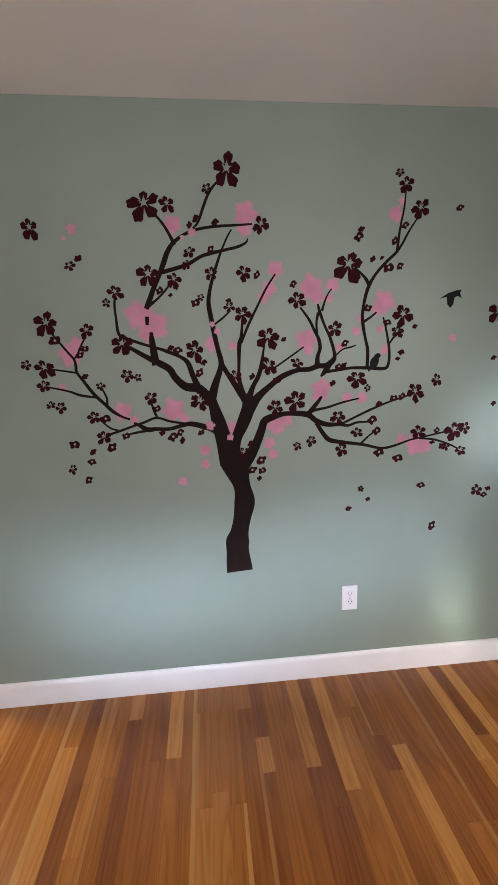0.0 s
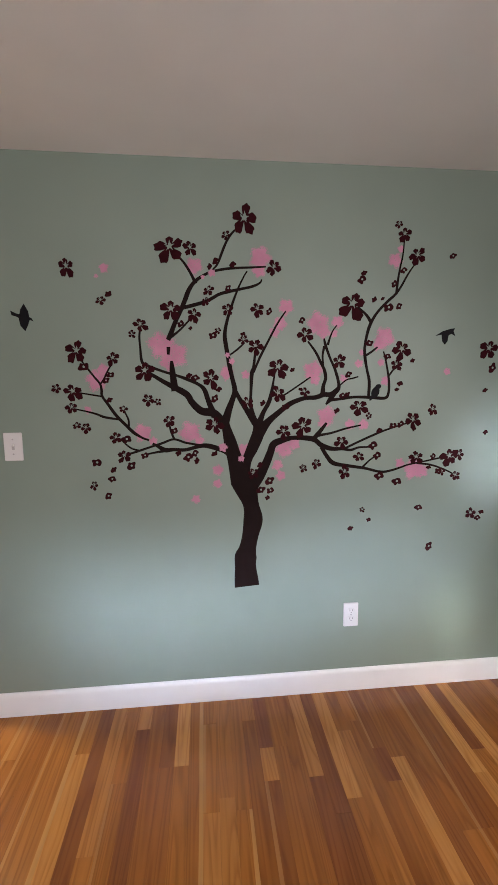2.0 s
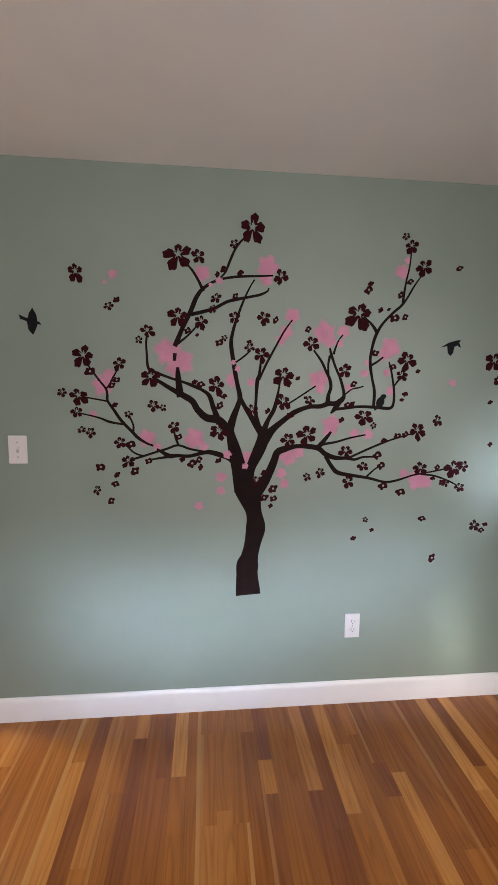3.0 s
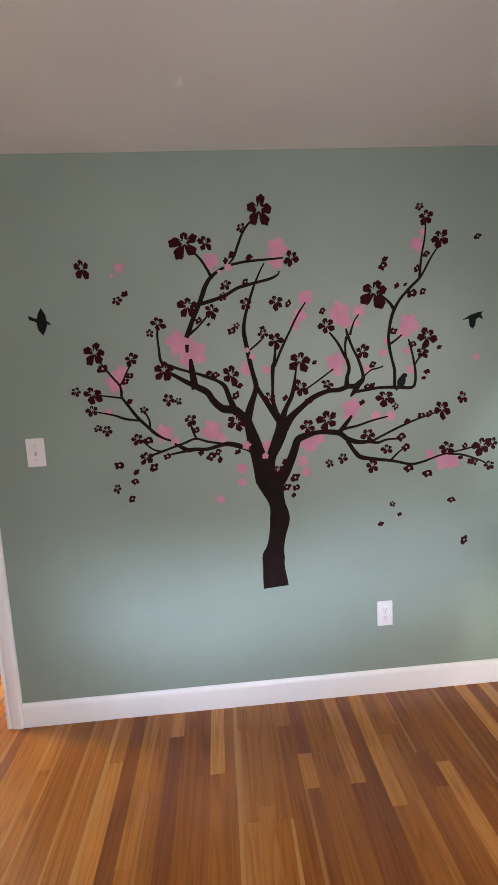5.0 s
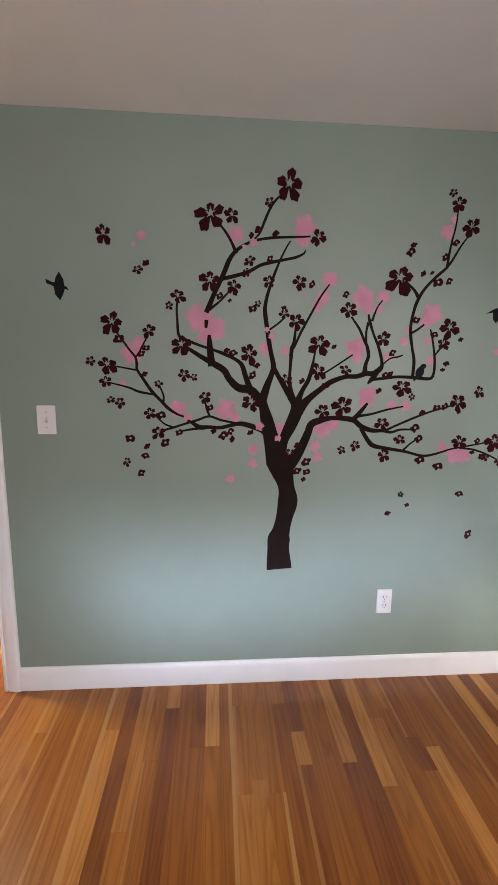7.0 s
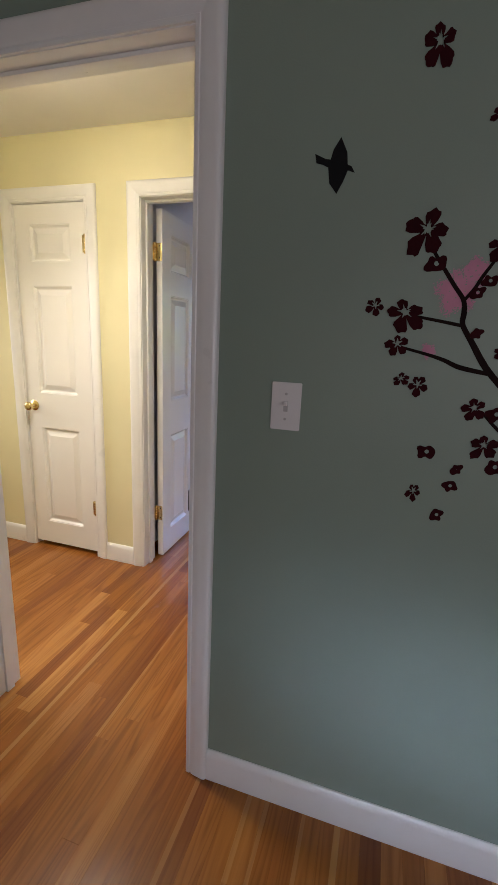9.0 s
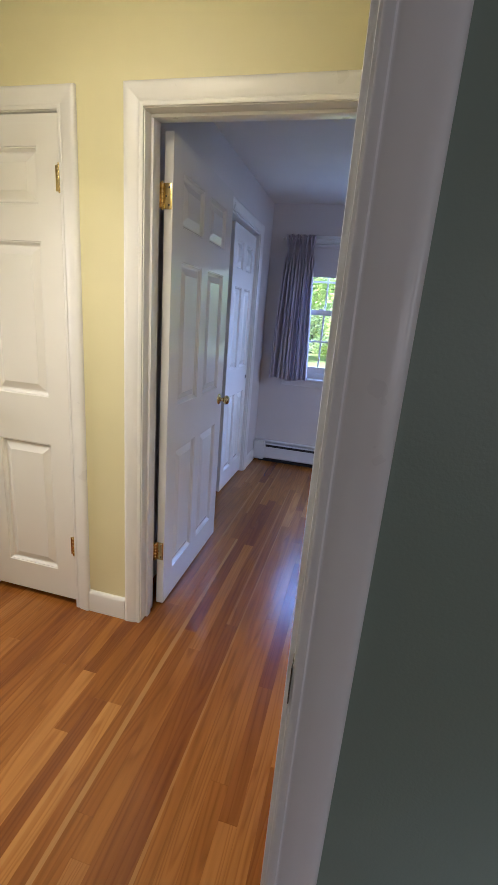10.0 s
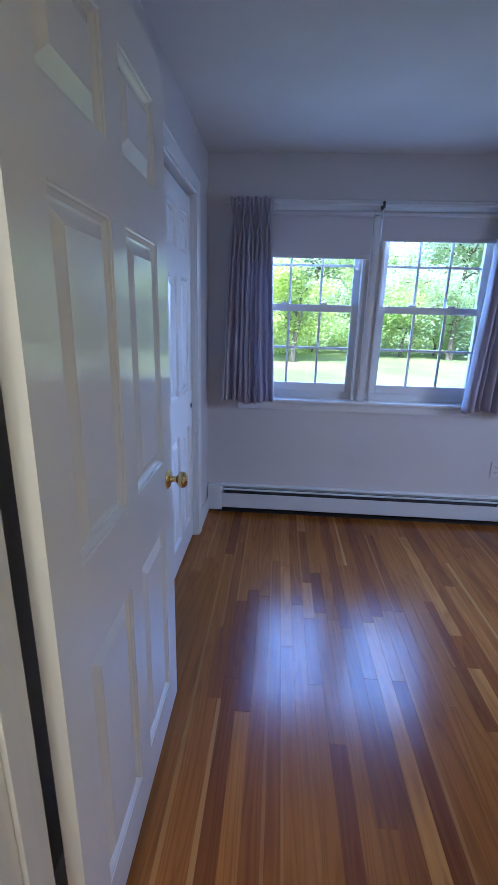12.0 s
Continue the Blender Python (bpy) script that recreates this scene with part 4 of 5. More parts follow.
branch("branch", (0.3, 1.334, 0.0312), (0.273, 1.403, 0.0216), (0.256, 1.452, 0.0192), (0.228, 1.476, 0.0141), (0.181, 1.497, 0.0144), (0.145, 1.51, 0.0117), (0.087, 1.528, 0.0106), (0.017, 1.555, 0.0129), (-0.001, 1.572, 0.0118), (-0.005, 1.624, 0.0094), (-0.007, 1.67, 0.0092), (-0.002, 1.711, 0.0081))
branch("branch", (0.133, 1.446, 0.0329), (0.126, 1.508, 0.0258), (0.123, 1.546, 0.0211), (0.122, 1.572, 0.0117))
branch("branch", (0.109, 1.598, 0.0117), (0.111, 1.63, 0.0161))
branch("branch", (0.11, 1.658, 0.0184), (0.123, 1.686, 0.0207), (0.144, 1.736, 0.0184), (0.169, 1.786, 0.0180), (0.185, 1.822, 0.0203), (0.201, 1.86, 0.0180), (0.225, 1.893, 0.0157), (0.263, 1.92, 0.0112), (0.304, 1.937, 0.0110), (0.362, 1.948, 0.0112), (0.409, 1.952, 0.0101), (0.468, 1.955, 0.0090), (0.523, 1.959, 0.0067))
branch("twig", (0.112, 1.663, 0.0138), (0.154, 1.694, 0.0092), (0.185, 1.724, 0.0079), (0.215, 1.757, 0.0058))
branch("branch", (0.169, 1.788, 0.0161), (0.222, 1.801, 0.0157), (0.276, 1.818, 0.0138), (0.324, 1.844, 0.0135), (0.36, 1.855, 0.0135), (0.419, 1.868, 0.0115), (0.467, 1.879, 0.0112), (0.498, 1.894, 0.0079), (0.505, 1.908, 0.0056))
branch("twig", (0.23, 1.886, 0.0157), (0.21, 1.927, 0.0110), (0.189, 1.961, 0.0101), (0.167, 1.987, 0.0088), (0.14, 2.01, 0.0066))
branch("twig", (0.297, 1.939, 0.0067), (0.321, 1.966, 0.0088), (0.341, 2.014, 0.0112), (0.361, 2.058, 0.0099), (0.385, 2.091, 0.0088), (0.414, 2.115, 0.0055))
branch("limb", (0.338, 1.291, 0.0400), (0.36, 1.364, 0.0294), (0.378, 1.412, 0.0240), (0.387, 1.448, 0.0216), (0.376, 1.501, 0.0192), (0.367, 1.544, 0.0192), (0.359, 1.592, 0.0188), (0.351, 1.639, 0.0188), (0.347, 1.681, 0.0161), (0.356, 1.732, 0.0138), (0.374, 1.789, 0.0115), (0.4, 1.857, 0.0092), (0.427, 1.913, 0.0067), (0.444, 1.94, 0.0056))
branch("twig", (0.367, 1.596, 0.0071), (0.401, 1.621, 0.0082), (0.43, 1.647, 0.0070))
branch("branch", (0.387, 1.448, 0.0168), (0.408, 1.409, 0.0196), (0.443, 1.354, 0.0245), (0.484, 1.294, 0.0368))
branch("limb", (0.416, 1.062, 0.0663), (0.436, 1.138, 0.0450), (0.464, 1.2, 0.0500), (0.488, 1.261, 0.0550), (0.489, 1.303, 0.0441))
branch("branch", (0.488, 1.279, 0.0343), (0.467, 1.329, 0.0245), (0.456, 1.385, 0.0147), (0.457, 1.446, 0.0132), (0.461, 1.518, 0.0168), (0.469, 1.546, 0.0141), (0.475, 1.601, 0.0094), (0.478, 1.631, 0.0094))
branch("twig", (0.469, 1.523, 0.0094), (0.497, 1.588, 0.0106), (0.534, 1.658, 0.0094), (0.572, 1.728, 0.0082), (0.608, 1.78, 0.0059))
branch("branch", (0.486, 1.286, 0.0350), (0.509, 1.347, 0.0196), (0.535, 1.395, 0.0192), (0.548, 1.443, 0.0147), (0.554, 1.479, 0.0098), (0.562, 1.527, 0.0072))
branch("limb", (0.485, 1.254, 0.0550), (0.529, 1.307, 0.0325), (0.579, 1.35, 0.0245), (0.629, 1.387, 0.0220), (0.691, 1.41, 0.0196), (0.741, 1.413, 0.0196), (0.779, 1.425, 0.0221), (0.811, 1.426, 0.0220), (0.839, 1.445, 0.0221), (0.846, 1.469, 0.0144), (0.828, 1.533, 0.0122), (0.803, 1.586, 0.0108), (0.783, 1.639, 0.0120), (0.776, 1.667, 0.0071))
branch("branch", (0.774, 1.417, 0.0245), (0.776, 1.461, 0.0171), (0.786, 1.497, 0.0147), (0.779, 1.534, 0.0144), (0.766, 1.558, 0.0120), (0.741, 1.607, 0.0106), (0.705, 1.655, 0.0082))
branch("twig", (0.774, 1.546, 0.0096), (0.771, 1.594, 0.0096), (0.778, 1.634, 0.0120))
branch("twig", (0.831, 1.44, 0.0245), (0.809, 1.406, 0.0221), (0.789, 1.382, 0.0073))
branch("branch", (0.811, 1.401, 0.0147), (0.867, 1.407, 0.0122), (0.917, 1.413, 0.0125), (0.993, 1.411, 0.0150), (1.057, 1.407, 0.0135), (1.074, 1.428, 0.0123), (1.075, 1.477, 0.0110), (1.067, 1.527, 0.0098), (1.056, 1.575, 0.0084), (1.045, 1.612, 0.0060))
branch("branch", (0.983, 1.406, 0.0147), (0.984, 1.48, 0.0135), (0.973, 1.529, 0.0120), (0.963, 1.577, 0.0135), (0.959, 1.626, 0.0129), (0.968, 1.685, 0.0132), (0.983, 1.732, 0.0141), (1.011, 1.778, 0.0118), (1.055, 1.824, 0.0118), (1.089, 1.854, 0.0115), (1.113, 1.886, 0.0092), (1.143, 1.939, 0.0081), (1.174, 1.984, 0.0058))
branch("twig", (1.094, 1.856, 0.0115), (1.098, 1.905, 0.0104), (1.106, 1.962, 0.0081), (1.117, 2.019, 0.0069), (1.122, 2.087, 0.0056))
branch("twig", (0.987, 1.732, 0.0164), (0.962, 1.767, 0.0117), (0.922, 1.801, 0.0094))
branch("twig", (0.957, 1.59, 0.0108), (0.99, 1.61, 0.0096), (1.017, 1.631, 0.0072))
branch("twig", (0.793, 1.639, 0.0117), (0.803, 1.672, 0.0082), (0.815, 1.7, 0.0059), (0.832, 1.723, 0.0059))
branch("twig", (0.844, 1.459, 0.0073), (0.879, 1.488, 0.0061), (0.911, 1.496, 0.0073), (0.934, 1.503, 0.0060))
branch("twig", (1.07, 1.5, 0.0073), (1.092, 1.531, 0.0086), (1.112, 1.55, 0.0074), (1.12, 1.603, 0.0060))
branch("twig", (0.592, 1.42, 0.0072), (0.617, 1.434, 0.0072), (0.667, 1.467, 0.0074), (0.719, 1.502, 0.0061))
branch("limb", (0.451, 1.017, 0.0612), (0.495, 1.075, 0.0485), (0.521, 1.122, 0.0382), (0.541, 1.172, 0.0332), (0.555, 1.209, 0.0325), (0.59, 1.225, 0.0275), (0.64, 1.236, 0.0200), (0.703, 1.234, 0.0229), (0.741, 1.225, 0.0229), (0.771, 1.201, 0.0225), (0.817, 1.184, 0.0200), (0.868, 1.182, 0.0150), (0.907, 1.176, 0.0115), (0.945, 1.187, 0.0102), (0.997, 1.188, 0.0077))
branch("branch", (0.876, 1.182, 0.0102), (0.932, 1.208, 0.0102), (0.996, 1.236, 0.0102), (1.06, 1.261, 0.0089), (1.111, 1.277, 0.0076), (1.167, 1.293, 0.0063))
branch("branch", (0.728, 1.235, 0.0125), (0.766, 1.246, 0.0125), (0.817, 1.255, 0.0100), (0.88, 1.273, 0.0089), (0.952, 1.288, 0.0063))
branch("twig", (0.741, 1.235, 0.0225), (0.771, 1.271, 0.0175), (0.794, 1.301, 0.0098))
branch("branch", (0.771, 1.193, 0.0179), (0.8, 1.147, 0.0178), (0.83, 1.117, 0.0204), (0.895, 1.104, 0.0153), (0.973, 1.091, 0.0130), (1.051, 1.072, 0.0117), (1.103, 1.078, 0.0104), (1.15, 1.092, 0.0091), (1.186, 1.103, 0.0078), (1.259, 1.116, 0.0078), (1.359, 1.135, 0.0078))
branch("twig", (1.22, 1.107, 0.0078), (1.286, 1.099, 0.0091), (1.354, 1.076, 0.0080), (1.4, 1.053, 0.0065))
branch("twig", (0.962, 1.094, 0.0104), (0.993, 1.124, 0.0076), (1.016, 1.141, 0.0076))
branch("limb", (0.385, 1.122, 0.0450), (0.354, 1.174, 0.0250), (0.303, 1.198, 0.0225), (0.254, 1.21, 0.0200), (0.217, 1.204, 0.0163), (0.168, 1.193, 0.0150), (0.119, 1.195, 0.0163), (0.083, 1.194, 0.0200), (0.052, 1.212, 0.0147), (0.031, 1.223, 0.0100))
branch("branch", (0.017, 1.238, 0.0086), (-0.011, 1.249, 0.0098), (-0.046, 1.272, 0.0135), (-0.073, 1.3, 0.0132), (-0.113, 1.343, 0.0132), (-0.146, 1.392, 0.0120), (-0.169, 1.428, 0.0106), (-0.17, 1.452, 0.0108), (-0.175, 1.478, 0.0094), (-0.197, 1.507, 0.0081), (-0.218, 1.536, 0.0082), (-0.243, 1.571, 0.0069), (-0.257, 1.599, 0.0069))
branch("branch", (0.254, 1.207, 0.0147), (0.206, 1.217, 0.0098), (0.169, 1.225, 0.0098), (0.121, 1.24, 0.0098), (0.072, 1.224, 0.0100), (0.023, 1.209, 0.0098), (-0.026, 1.193, 0.0100), (-0.076, 1.178, 0.0086))
branch("twig", (-0.024, 1.193, 0.0088), (-0.062, 1.207, 0.0074), (-0.101, 1.243, 0.0061))
branch("branch", (0.09, 1.191, 0.0125), (0.046, 1.185, 0.0098), (0.002, 1.177, 0.0075))
branch("twig", (0.124, 1.239, 0.0098), (0.111, 1.274, 0.0098), (0.103, 1.311, 0.0074))
branch("twig", (-0.17, 1.426, 0.0072), (-0.214, 1.434, 0.0070), (-0.267, 1.443, 0.0060))
branch("branch", (-0.098, 1.328, 0.0084), (-0.161, 1.339, 0.0108), (-0.196, 1.353, 0.0084), (-0.23, 1.363, 0.0072), (-0.281, 1.375, 0.0059))
branch("twig", (-0.067, 1.29, 0.0110), (-0.065, 1.322, 0.0084), (-0.073, 1.346, 0.0072), (-0.083, 1.368, 0.0060))
branch("twig", (-0.173, 1.478, 0.0070), (-0.157, 1.501, 0.0070), (-0.144, 1.527, 0.0071), (-0.121, 1.566, 0.0058))
blossom(0.433, 2.145, 0.0645, 10)
blossom(0.127, 2.027, 0.0594, 20)
blossom(0.21, 2.027, 0.0330, 30)
blossom(-0.002, 1.72, 0.0345, 38)
blossom(-0.037, 1.682, 0.0184, 13)
blossom(0.125, 1.782, 0.0506, 15)
blossom(0.556, 1.957, 0.0360, 50)
blossom(0.357, 2.08, 0.0220, 61)
blossom(0.282, 1.863, 0.0247, 19)
blossom(0.271, 1.818, 0.0207, 11)
blossom(0.362, 1.785, 0.0270, 8)
blossom(0.22, 1.764, 0.0322, 2)
blossom(0.426, 1.661, 0.0235, 51)
blossom(0.476, 1.631, 0.0352, 70)
blossom(0.576, 1.544, 0.0480, 5)
blossom(0.575, 1.433, 0.0408, 37)
blossom(0.286, 1.499, 0.0446, 7)
blossom(0.439, 1.396, 0.0294, 28)
blossom(0.297, 1.3, 0.0417, 66)
blossom(0.691, 1.439, 0.0294, 68)
blossom(0.686, 1.287, 0.0500, 30)
blossom(0.6, 1.265, 0.0350, 46)
blossom(0.465, 1.083, 0.0255, 35)
blossom(-0.263, 1.613, 0.0460, 10)
blossom(-0.119, 1.584, 0.0306, 22)
blossom(0.009, 1.53, 0.0470, 13)
blossom(-0.287, 1.448, 0.0423, 33)
blossom(-0.295, 1.382, 0.0264, 27)
blossom(-0.085, 1.373, 0.0192, 3)
blossom(0.103, 1.321, 0.0312, 33)
blossom(-0.121, 1.253, 0.0294, 34)
blossom(-0.09, 1.173, 0.0318, 24)
blossom(1.122, 2.104, 0.0337, 21)
blossom(1.183, 2.018, 0.0405, 39)
blossom(0.9, 1.81, 0.0635, 5)
blossom(0.693, 1.683, 0.0376, 37)
blossom(1.128, 1.619, 0.0456, 47)
blossom(1.107, 1.555, 0.0269, 11)
blossom(0.94, 1.37, 0.0465, 43)
blossom(1.193, 1.307, 0.0433, 49)
blossom(0.863, 1.215, 0.0332, 64)
blossom(0.88, 1.077, 0.0357, 31)
blossom(1.217, 1.136, 0.0382, 22)
blossom(1.377, 1.137, 0.0442, 31)
blossom(1.425, 1.146, 0.0286, 60)
blossom(1.411, 1.047, 0.0260, 35)
blossom(1.341, 1.068, 0.0212, 11)
loose_blossom(-0.283, 1.944, 0.0440, 20)
loose_blossom(-0.157, 1.816, 0.0225, 70)
loose_blossom(0.486, 1.787, 0.0322, 38)
loose_blossom(0.319, 1.698, 0.0161, 0)
loose_blossom(0.69, 1.1, 0.0229, 37)
loose_blossom(0.749, 1.12, 0.0255, 39)
loose_blossom(-0.351, 1.462, 0.0212, 65)
loose_blossom(-0.279, 1.307, 0.0192, 24)
loose_blossom(-0.242, 1.296, 0.0240, 52)
loose_blossom(0.019, 1.411, 0.0264, 54)
loose_blossom(0.059, 1.402, 0.0168, 36)
loose_blossom(-0.221, 1.049, 0.0225, 55)
loose_blossom(1.096, 2.143, 0.0202, 57)
loose_blossom(0.845, 1.571, 0.0336, 20)
loose_blossom(0.987, 1.329, 0.0175, 29)
loose_blossom(1.285, 1.355, 0.0275, 39)
loose_blossom(0.946, 1.146, 0.0286, 33)
loose_blossom(0.968, 0.898, 0.0159, 5)
loose_blossom(1.498, 0.862, 0.0297, 10)
loose_blossom(1.539, 1.624, 0.0484, 5)
bud(0.384, 1.965, 0.0154, 35)
bud(0.312, 1.977, 0.0154, 66)
bud(0.288, 1.955, 0.0132, 68)
bud(0.363, 1.869, 0.0157, 60)
bud(0.164, 1.724, 0.0161, 43)
bud(0.424, 1.684, 0.0115, 18)
bud(0.193, 1.511, 0.0141, 25)
bud(0.219, 1.501, 0.0188, 8)
bud(0.3, 1.412, 0.0192, 52)
bud(0.609, 1.373, 0.0196, 25)
bud(0.495, 1.118, 0.0153, 56)
bud(0.537, 1.045, 0.0230, 35)
bud(0.498, 1.005, 0.0208, 23)
bud(0.14, 1.179, 0.0150, 45)
bud(0.211, 1.177, 0.0175, 55)
bud(0.181, 1.16, 0.0225, 41)
bud(0.218, 1.144, 0.0150, 71)
bud(0.295, 1.173, 0.0150, 25)
bud(0.319, 1.452, 0.0144, 41)
bud(-0.238, 1.548, 0.0230, 12)
bud(-0.131, 1.515, 0.0164, 7)
bud(-0.151, 1.492, 0.0164, 29)
bud(-0.14, 1.411, 0.0141, 35)
bud(0.125, 1.276, 0.0171, 30)
bud(-0.077, 1.244, 0.0220, 15)
bud(-0.062, 1.128, 0.0220, 42)
bud(-0.003, 1.172, 0.0172, 22)
bud(1.123, 1.955, 0.0161, 37)
bud(1.083, 1.898, 0.0161, 58)
bud(0.979, 1.647, 0.0188, 3)
bud(1.063, 1.59, 0.0172, 5)
bud(0.888, 1.512, 0.0171, 45)
bud(0.864, 1.42, 0.0171, 10)
bud(0.884, 1.424, 0.0147, 36)
bud(1.137, 1.289, 0.0175, 41)
bud(1.101, 1.283, 0.0179, 2)
bud(1.037, 1.262, 0.0150, 41)
bud(1.01, 1.195, 0.0229, 36)
bud(1.031, 1.148, 0.0208, 41)
bud(1.043, 1.054, 0.0234, 19)
bud(1.298, 1.138, 0.0156, 52)
bud(1.327, 1.069, 0.0182, 9)
bud(0.839, 1.354, 0.0147, 37)
loose_bud(-0.124, 1.84, 0.0154, 24)
loose_bud(0.536, 1.777, 0.0161, 56)
loose_bud(0.204, 1.707, 0.0092, 37)
loose_bud(0.297, 1.677, 0.0188, 17)
loose_bud(0.638, 1.533, 0.0120, 32)
loose_bud(0.508, 1.391, 0.0144, 48)
loose_bud(0.541, 1.001, 0.0179, 20)
loose_bud(0.528, 0.968, 0.0128, 42)
loose_bud(-0.205, 1.146, 0.0220, 1)
loose_bud(-0.137, 1.113, 0.0150, 46)
loose_bud(-0.145, 1.073, 0.0175, 5)
loose_bud(-0.164, 0.999, 0.0179, 58)
loose_bud(0.947, 1.941, 0.0138, 21)
loose_bud(0.938, 1.914, 0.0207, 46)
loose_bud(0.996, 1.832, 0.0138, 46)
loose_bud(1.033, 1.836, 0.0092, 37)
loose_bud(1.061, 1.799, 0.0235, 12)
loose_bud(1.108, 1.805, 0.0165, 56)
loose_bud(1.344, 2.019, 0.0161, 26)
loose_bud(0.678, 1.742, 0.0161, 54)
loose_bud(1.18, 1.572, 0.0122, 26)
loose_bud(1.126, 1.471, 0.0147, 14)
loose_bud(1.112, 1.445, 0.0110, 7)
loose_bud(1.128, 1.025, 0.0234, 7)
loose_bud(1.279, 1.087, 0.0119, 7)
loose_bud(1.0, 0.848, 0.0122, 21)
loose_bud(0.914, 0.81, 0.0146, 19)
loose_bud(1.238, 0.898, 0.0186, 5)
loose_bud(1.298, 0.706, 0.0220, 69)
loose_bud(1.56, 1.538, 0.0229, 62)
loose_bud(1.532, 1.438, 0.0128, 31)
loose_bud(1.547, 1.245, 0.0130, 41)
loose_bud(1.552, 0.865, 0.0138, 4)
loose_bud(1.534, 0.837, 0.0165, 15)
pink(0.5, 1.995, 0.0472, 67)
pink(0.494, 1.942, 0.0292, 37)
pink(0.225, 1.956, 0.0352, 52)
pink(-0.137, 1.942, 0.0198, 25)
pink(-0.169, 1.91, 0.0090, 61)
pink(0.08, 1.638, 0.0552, 25)
pink(0.14, 1.597, 0.0517, 30)
pink(0.108, 1.57, 0.0376, 56)
pink(0.609, 1.797, 0.0345, 52)
pink(0.584, 1.728, 0.0305, 62)
pink(0.559, 1.693, 0.0230, 4)
pink(0.749, 1.731, 0.0493, 28)
pink(0.773, 1.696, 0.0329, 53)
pink(0.835, 1.737, 0.0282, 56)
pink(0.82, 1.688, 0.0188, 31)
pink(1.048, 1.671, 0.0470, 54)
pink(1.022, 1.639, 0.0258, 27)
pink(1.085, 1.996, 0.0315, 63)
pink(1.109, 2.042, 0.0157, 24)
pink(0.731, 1.528, 0.0456, 4)
pink(0.739, 1.491, 0.0245, 4)
pink(0.935, 1.559, 0.0192, 32)
pink(0.947, 1.607, 0.0144, 32)
pink(1.036, 1.564, 0.0172, 31)
pink(1.058, 1.483, 0.0220, 67)
pink(-0.188, 1.493, 0.0446, 26)
pink(-0.16, 1.534, 0.0276, 29)
pink(-0.23, 1.371, 0.0164, 53)
pink(-0.01, 1.271, 0.0392, 33)
pink(0.034, 1.233, 0.0196, 18)
pink(0.191, 1.269, 0.0475, 41)
pink(0.231, 1.233, 0.0225, 6)
pink(0.355, 1.521, 0.0305, 40)
pink(0.434, 1.514, 0.0192, 14)
pink(0.422, 1.189, 0.0275, 51)
pink(0.308, 1.1, 0.0250, 5)
pink(0.306, 1.039, 0.0204, 63)
pink(0.211, 0.972, 0.0204, 49)
pink(0.794, 1.333, 0.0425, 11)
pink(0.781, 1.301, 0.0275, 55)
pink(0.901, 1.292, 0.0250, 26)
pink(0.964, 1.29, 0.0250, 21)
pink(0.602, 1.187, 0.0400, 43)
pink(0.648, 1.21, 0.0280, 37)
pink(0.573, 1.115, 0.0255, 60)
pink(0.588, 1.068, 0.0234, 40)
pink(0.868, 1.495, 0.0192, 53)
pink(1.141, 1.11, 0.0234, 67)
pink(1.208, 1.082, 0.0504, 27)
pink(1.248, 1.07, 0.0318, 34)
pink(1.345, 1.524, 0.0171, 43)
pink_over(0.357, 1.597, 0.0118, 50)
pink_over(0.375, 1.57, 0.0144, 63)
pink_over(0.413, 1.149, 0.0150, 9)
pink_over(0.296, 1.93, 0.0158, 35)
pink_over(0.259, 1.913, 0.0088, 24)
pink_over(0.333, 1.2, 0.0196, 5)


# ---- garden ----
def ground():
    m, nt, b = material("lawn")
    n1, n2 = node(nt, "ShaderNodeTexNoise", Scale=0.35, Detail=5.0), node(nt, "ShaderNodeTexNoise", Scale=14.0, Detail=6.0)
    v = coords(nt)
    nt.links.new(v, n1.inputs["Vector"]), nt.links.new(v, n2.inputs["Vector"])
    a = nt.nodes.new("ShaderNodeMix")
    a.data_type = "RGBA"
    a.inputs["Factor"].default_value = 0.5
    nt.links.new(ramp(nt, n1.outputs["Fac"], [(0.35, (0.15, 0.23, 0.07)), (0.65, (0.33, 0.33, 0.16))]), a.inputs["A"])
    nt.links.new(ramp(nt, n2.outputs["Fac"], [(0.3, (0.14, 0.20, 0.06)), (0.7, (0.30, 0.34, 0.16))]), a.inputs["B"])
    nt.links.new(a.outputs["Result"], b.inputs["Base Color"])
    b.inputs["Roughness"].default_value = 0.9
    bump(nt, b, n2.outputs["Fac"], 0.8, 0.04)
    return m


GROUND_Z = -0.55
tagged(part("ground", boxes((-1500, 1500, -1500, 1500, GROUND_Z - 0.2, GROUND_Z)), ground()), "mown lawn around the house", "lawn", kind="structure")
# leaf greens paled and greyed: the bright haze outside is put into their colour
LEAF = [leafy("hazed_leaf_green", (0.22, 0.30, 0.15), (0.44, 0.53, 0.30)), leafy("hazed_leaf_yellow_green", (0.30, 0.38, 0.16), (0.54, 0.60, 0.34)), leafy("hazed_leaf_blue_green", (0.22, 0.29, 0.22), (0.40, 0.48, 0.36))]
BARK = plain("grey_bark", (0.14, 0.12, 0.10), 0.9, 0, 0.35, 9, 0.8)


